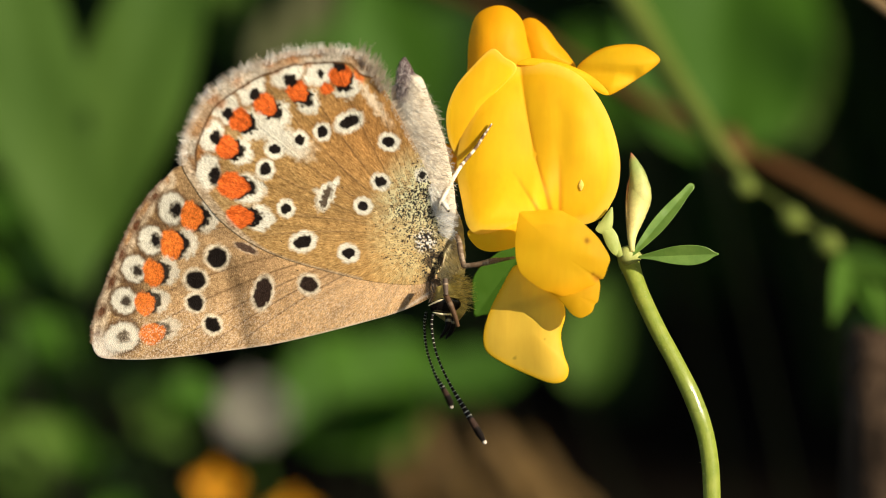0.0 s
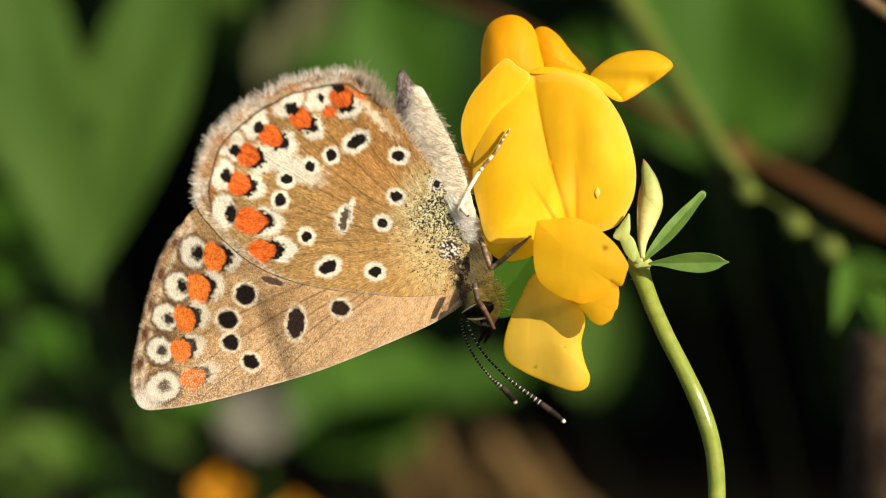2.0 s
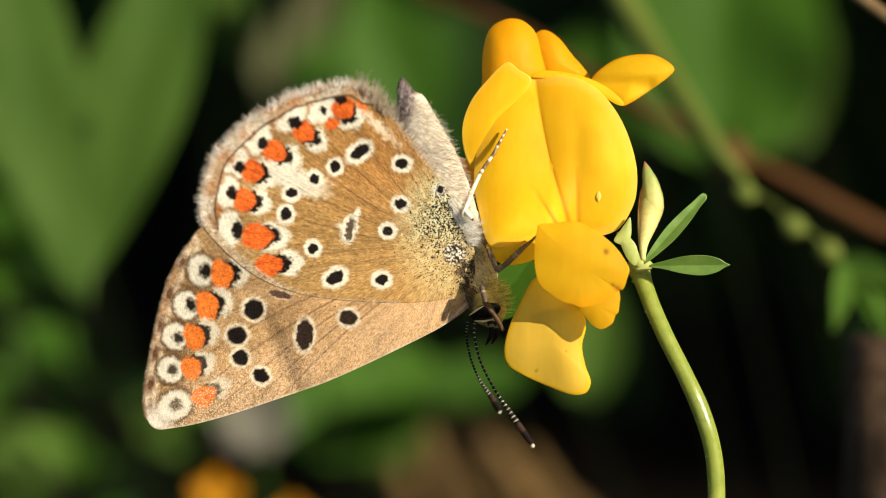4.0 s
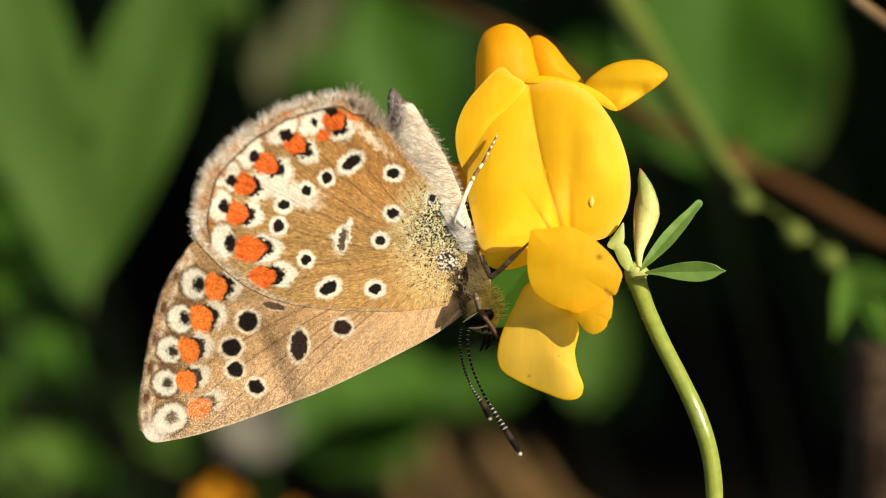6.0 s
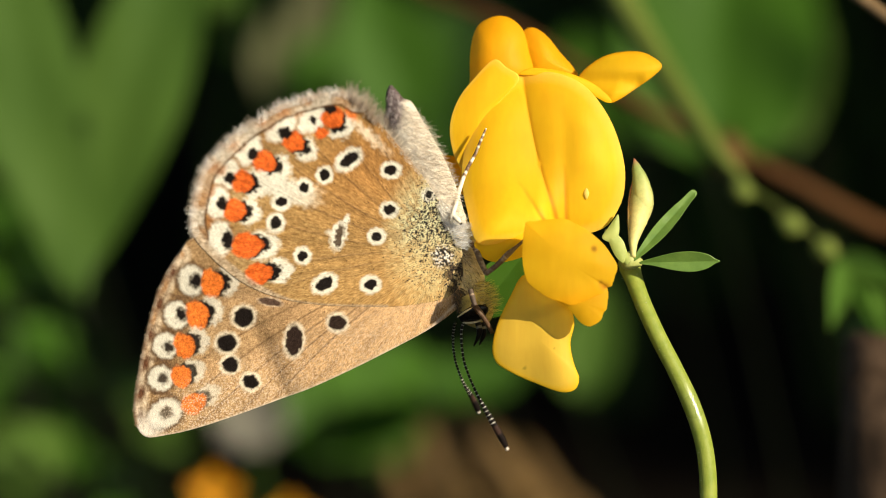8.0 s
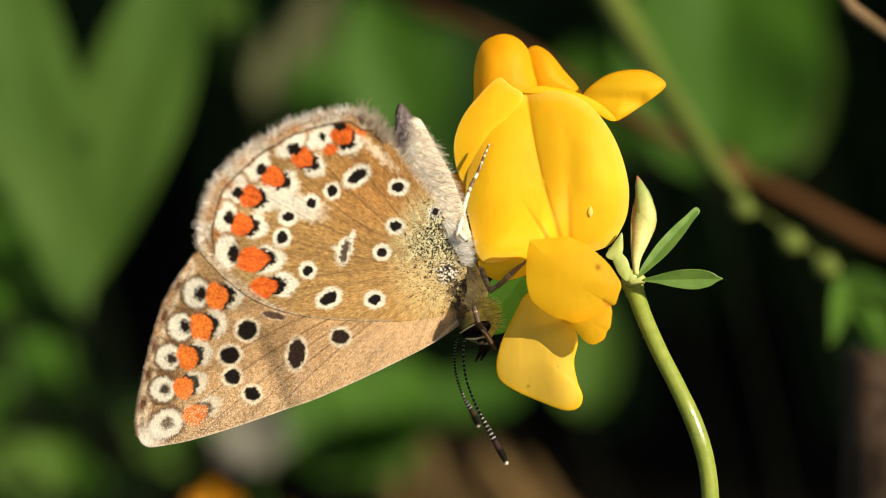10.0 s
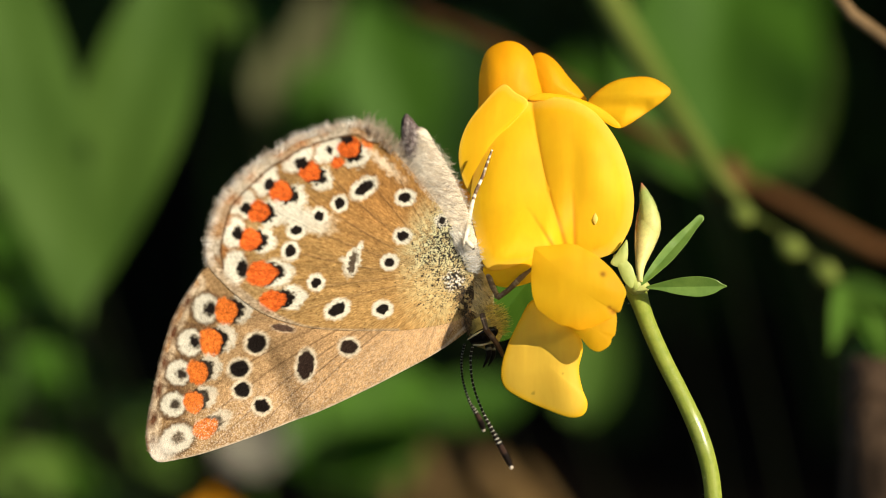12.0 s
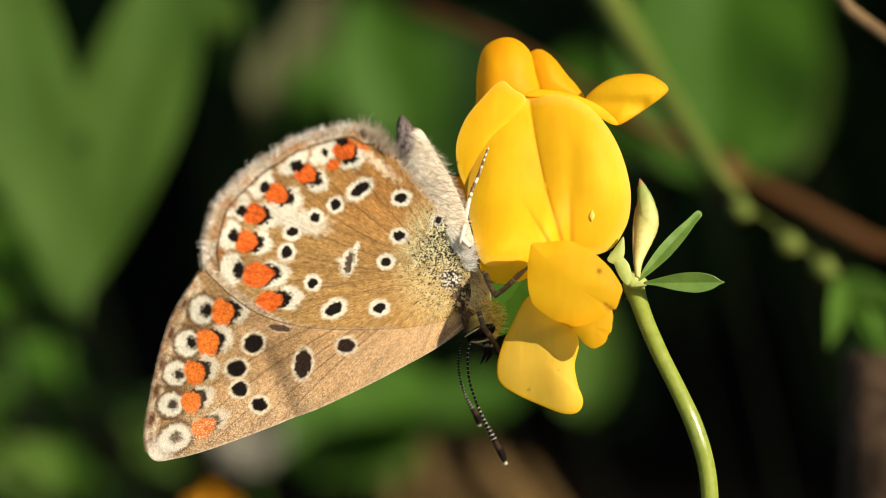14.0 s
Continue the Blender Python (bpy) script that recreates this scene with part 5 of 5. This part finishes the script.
    dark_leg, ring = (0.15, 0.095, 0.055), (0.36, 0.27, 0.18)
    for key, path, rad, root in (("thigh", [(834, 430, -14), (848, 450, 18), (855, 468, 26), (866, 492, 30)], [4, 5, 5.2, 4.6], hip),
                                 ("shin", [(865, 492, 30), (885, 476, 40), (905, 456, 46), (920, 443, 48), (934, 430, 50)], [4.6, 4.6, 5.2, 3.0, 2.4], knee)):
        ob = limb("leg_" + key, path, rad, bug, dark_leg, ring, [(0.49, 0.52)], root, "dark jointed middle leg", 0.35)
        ob.location = root - BUG_AT
        parts[key] = (ob, root - BUG_AT)
    for key, path in (("near", [(826, 583, 14), (824, 605, 20), (831, 650, 26), (852, 700, 30), (880, 748, 32), (902, 785, 32), (914, 806, 32)]),
                      ("back", [(813, 580, -6), (810, 605, -16), (815, 645, -26), (830, 685, -34), (847, 712, -40), (857, 730, -42), (861, 742, -44)])):
        root = at(*path[0])
        ob = feeler(bug, path, root)
        ob.location = root - BUG_AT
        parts[key] = (ob, root - BUG_AT)
    # whole insect leans to fit the camera's view: upper, outer side nearer the eye
    for ob in bug.children_recursive:
        k = 0.0 if ob.name.startswith("leg") else 1.0
        foreshorten(ob, BUG_AT, k * LEAN[0], k * LEAN[1])
    for key in ("thigh", "shin", "foreleg", "near", "back"):
        ob = parts[key][0]
        parts[key] = (ob, ob.location.copy())
    return parts


bug_parts = butterfly()


# ---- what moves ----
PLANT_ROWS = [(0, -8.0, 5.9, -1.08), (0.5, -4.1, 1.7, -0.59), (1, -2.8, -2.0, -0.24), (1.5, -0.8, -2.0, -0.09), (1.75, 0.76, -1.60, -0.04), (2, 6.3, -0.2, 0.15),
    (2.5, 12.4, -2.2, 0.58), (3, 17.9, -0.5, 0.69), (5.5, -2.7, 0.1, -0.17), (6, 1.1, 1.3, -0.08), (6.5, 0.0, 0.0, 0.00), (7, 2.4, -0.2, 0.11),
    (7.5, 2.0, -1.4, 0.17), (8, -1.5, 0.3, -0.04), (10.5, 7.1, -1.2, 0.30), (11, 13.1, -4.6, 0.56), (11.5, 10.7, -3.1, 0.38), (12, 10.1, -0.5, 0.31),
    (12.5, 7.9, -0.5, 0.31), (13, 12.5, -2.0, 0.72), (13.25, 6.80, 2.67, 0.26), (13.5, 5.8, 3.5, 0.18), (14, 9.1, -1.9, 0.64)]
FLORET_ROWS = [(0, -14.9, -8.4, 1.14), (0.5, -10.8, -11.1, 1.37), (1, -7.8, -12.4, 1.38), (1.5, -2.4, -9.3, 0.92), (1.75, 0.70, -6.99, 0.65), (2, 11.7, 1.2, -0.31),
    (2.5, 20.3, 7.2, -0.71), (3, 26.5, 8.3, -0.50), (5.5, -1.8, -1.2, -0.00), (6, 2.0, 0.2, -0.10), (6.5, 0.0, 0.0, 0.00), (7, 3.7, 1.7, -0.08),
    (7.5, 4.8, 2.2, -0.17), (8, 0.8, 4.1, -0.35), (10.5, 12.3, 5.6, -0.17), (11, 19.4, 4.1, -0.22), (11.5, 14.4, 2.3, 0.03), (12, 15.4, 6.1, -0.24),
    (12.5, 12.8, 7.3, -0.31), (13, 19.0, 11.6, -0.46), (13.25, 10.16, 8.54, -0.34), (13.5, 8.6, 8.0, -0.32), (14, 12.2, 7.2, 0.13)]
ANTENNA_ROWS = [(0, -12.0), (0.5, -13.8), (1, -24.3), (1.5, -24.0), (2, -25.6), (2.5, -13.5), (3, -7.9), (5.5, -1.6), (6, -0.8), (6.5, 0.0), (7, 0.3),
    (7.5, -0.3), (8, 1.3), (10.5, 0.7), (11, 0.6), (11.5, 1.8), (12, 2.4), (12.5, 2.7), (13, 3.0), (13.5, 3.6), (14, 4.2)]
FORELEG_ROWS = [(0, -4.9), (0.5, -6.7), (1, -1.0), (1.5, 1.4), (2, 2.3), (2.5, 0.6), (3, 0.8), (5.5, 1.9), (6, 1.3), (6.5, 0.0), (7, -0.2),
    (7.5, -0.9), (8, -2.7), (10.5, -5.3), (11, -5.2), (11.5, -5.1), (12, -5.8), (12.5, -6.0), (13, -7.2), (13.5, -5.7), (14, -5.8)]
BUTTERFLY_ROWS = [(0, -36.8, -4.9, 2.1, 2.5, -11.93), (0.5, -27.4, -6.9, 2.9, 3.3, -13.36), (1, -24.3, -7.2, 2.7, 3.2, -8.67),
    (1.5, -21.0, -8.4, 2.0, 3.2, -6.95), (1.75, -15.65, -7.48, 2.04, 3.27, -6.26), (2, 3.3, -4.2, 2.2, 3.5, -3.83), (2.5, 15.5, -2.1, 1.9, 1.2, -2.66), (3, 25.3, -0.5, 1.8, 0.8, -1.86),
    (5.5, -3.0, -3.3, 0.3, 0.8, -0.00), (6, 0.5, -1.8, 0.3, 0.3, 0.13), (6.5, -0.0, -0.0, -0.0, 0.0, -0.00), (7, 2.7, 1.8, -0.2, -0.1, 0.05),
    (7.5, 2.3, 2.8, -0.2, -0.6, -0.10), (8, -0.5, 7.0, -0.9, -1.3, 0.01), (10.5, 12.5, 5.6, -2.3, -2.3, -1.30), (11, 21.2, 3.1, -2.1, -2.7, -0.73),
    (11.5, 16.7, 2.7, -2.9, -2.2, -0.72), (12, 18.3, 6.4, -3.6, -3.7, 0.29), (12.5, 16.6, 9.3, -3.9, -3.1, 0.53), (13, 23.8, 14.2, -4.5, -4.3, 0.59),
    (13.25, 13.18, 10.71, -4.58, -4.04, 0.79), (13.5, 11.3, 10.1, -4.6, -4.0, 0.83), (14, 15.9, 11.1, -5.1, -3.4, 0.66)]
LEG_ROWS = [(0, 0, 21), (1.0, 0, 21), (1.2, -10, 10), (1.35, -60, -6), (1.5, -124, -14), (1.8, -124, -14), (1.9, -60, -6), (2.0, 0, 0), (6.5, 0, 0), (14, 0, 0)]


def shifted(dx, dy, turn):
    """A slide and turn in the plane of the picture, about its middle."""
    return Matrix.Translation((dx * S, -dy * S, 0)) @ Matrix.Rotation(radians(-turn), 4, "Z")


def motions():
    bug = bug_parts["bug"]
    walk(plant, [(t, V @ shifted(dx, dy, a) @ Matrix.Translation(PLANT_AT)) for t, dx, dy, a in PLANT_ROWS])
    bloom = [o for o in plant.children if o.name.startswith("floret")][0]
    walk(bloom, [(f[0], (shifted(*p[1:]) @ Matrix.Translation(PLANT_AT)).inverted() @ shifted(*f[1:]) @ Matrix.Translation(FLORET_AT)) for p, f in zip(PLANT_ROWS, FLORET_ROWS)])
    walk(bug, [(t, V @ Matrix.Translation(BUG_AT) @ pose(dx * S, -dy * S, 0, -a, -b, c)) for t, dx, dy, a, b, c in BUTTERFLY_ROWS])
    for key, share in (("near", 1.0), ("back", 0.75)):
        ob, place = bug_parts[key]
        walk(ob, [(t, Matrix.Translation(place) @ Matrix.Rotation(radians(-a * share), 4, "Z")) for t, a in ANTENNA_ROWS])
    leg, place = bug_parts["foreleg"]
    walk(leg, [(t, Matrix.Translation(place) @ Matrix.Rotation(radians(-a), 4, "Z")) for t, a in FORELEG_ROWS])
    (thigh, hip), (shin, knee) = bug_parts["thigh"], bug_parts["shin"]
    turned_by = [(t, Matrix.Rotation(radians(-a), 4, "Z"), Matrix.Rotation(radians(-b), 4, "Z")) for t, a, b in LEG_ROWS]
    walk(thigh, [(t, Matrix.Translation(hip) @ m) for t, m, _ in turned_by])
    walk(shin, [(t, Matrix.Translation(hip + m @ (knee - hip)) @ n) for t, m, n in turned_by])


motions()
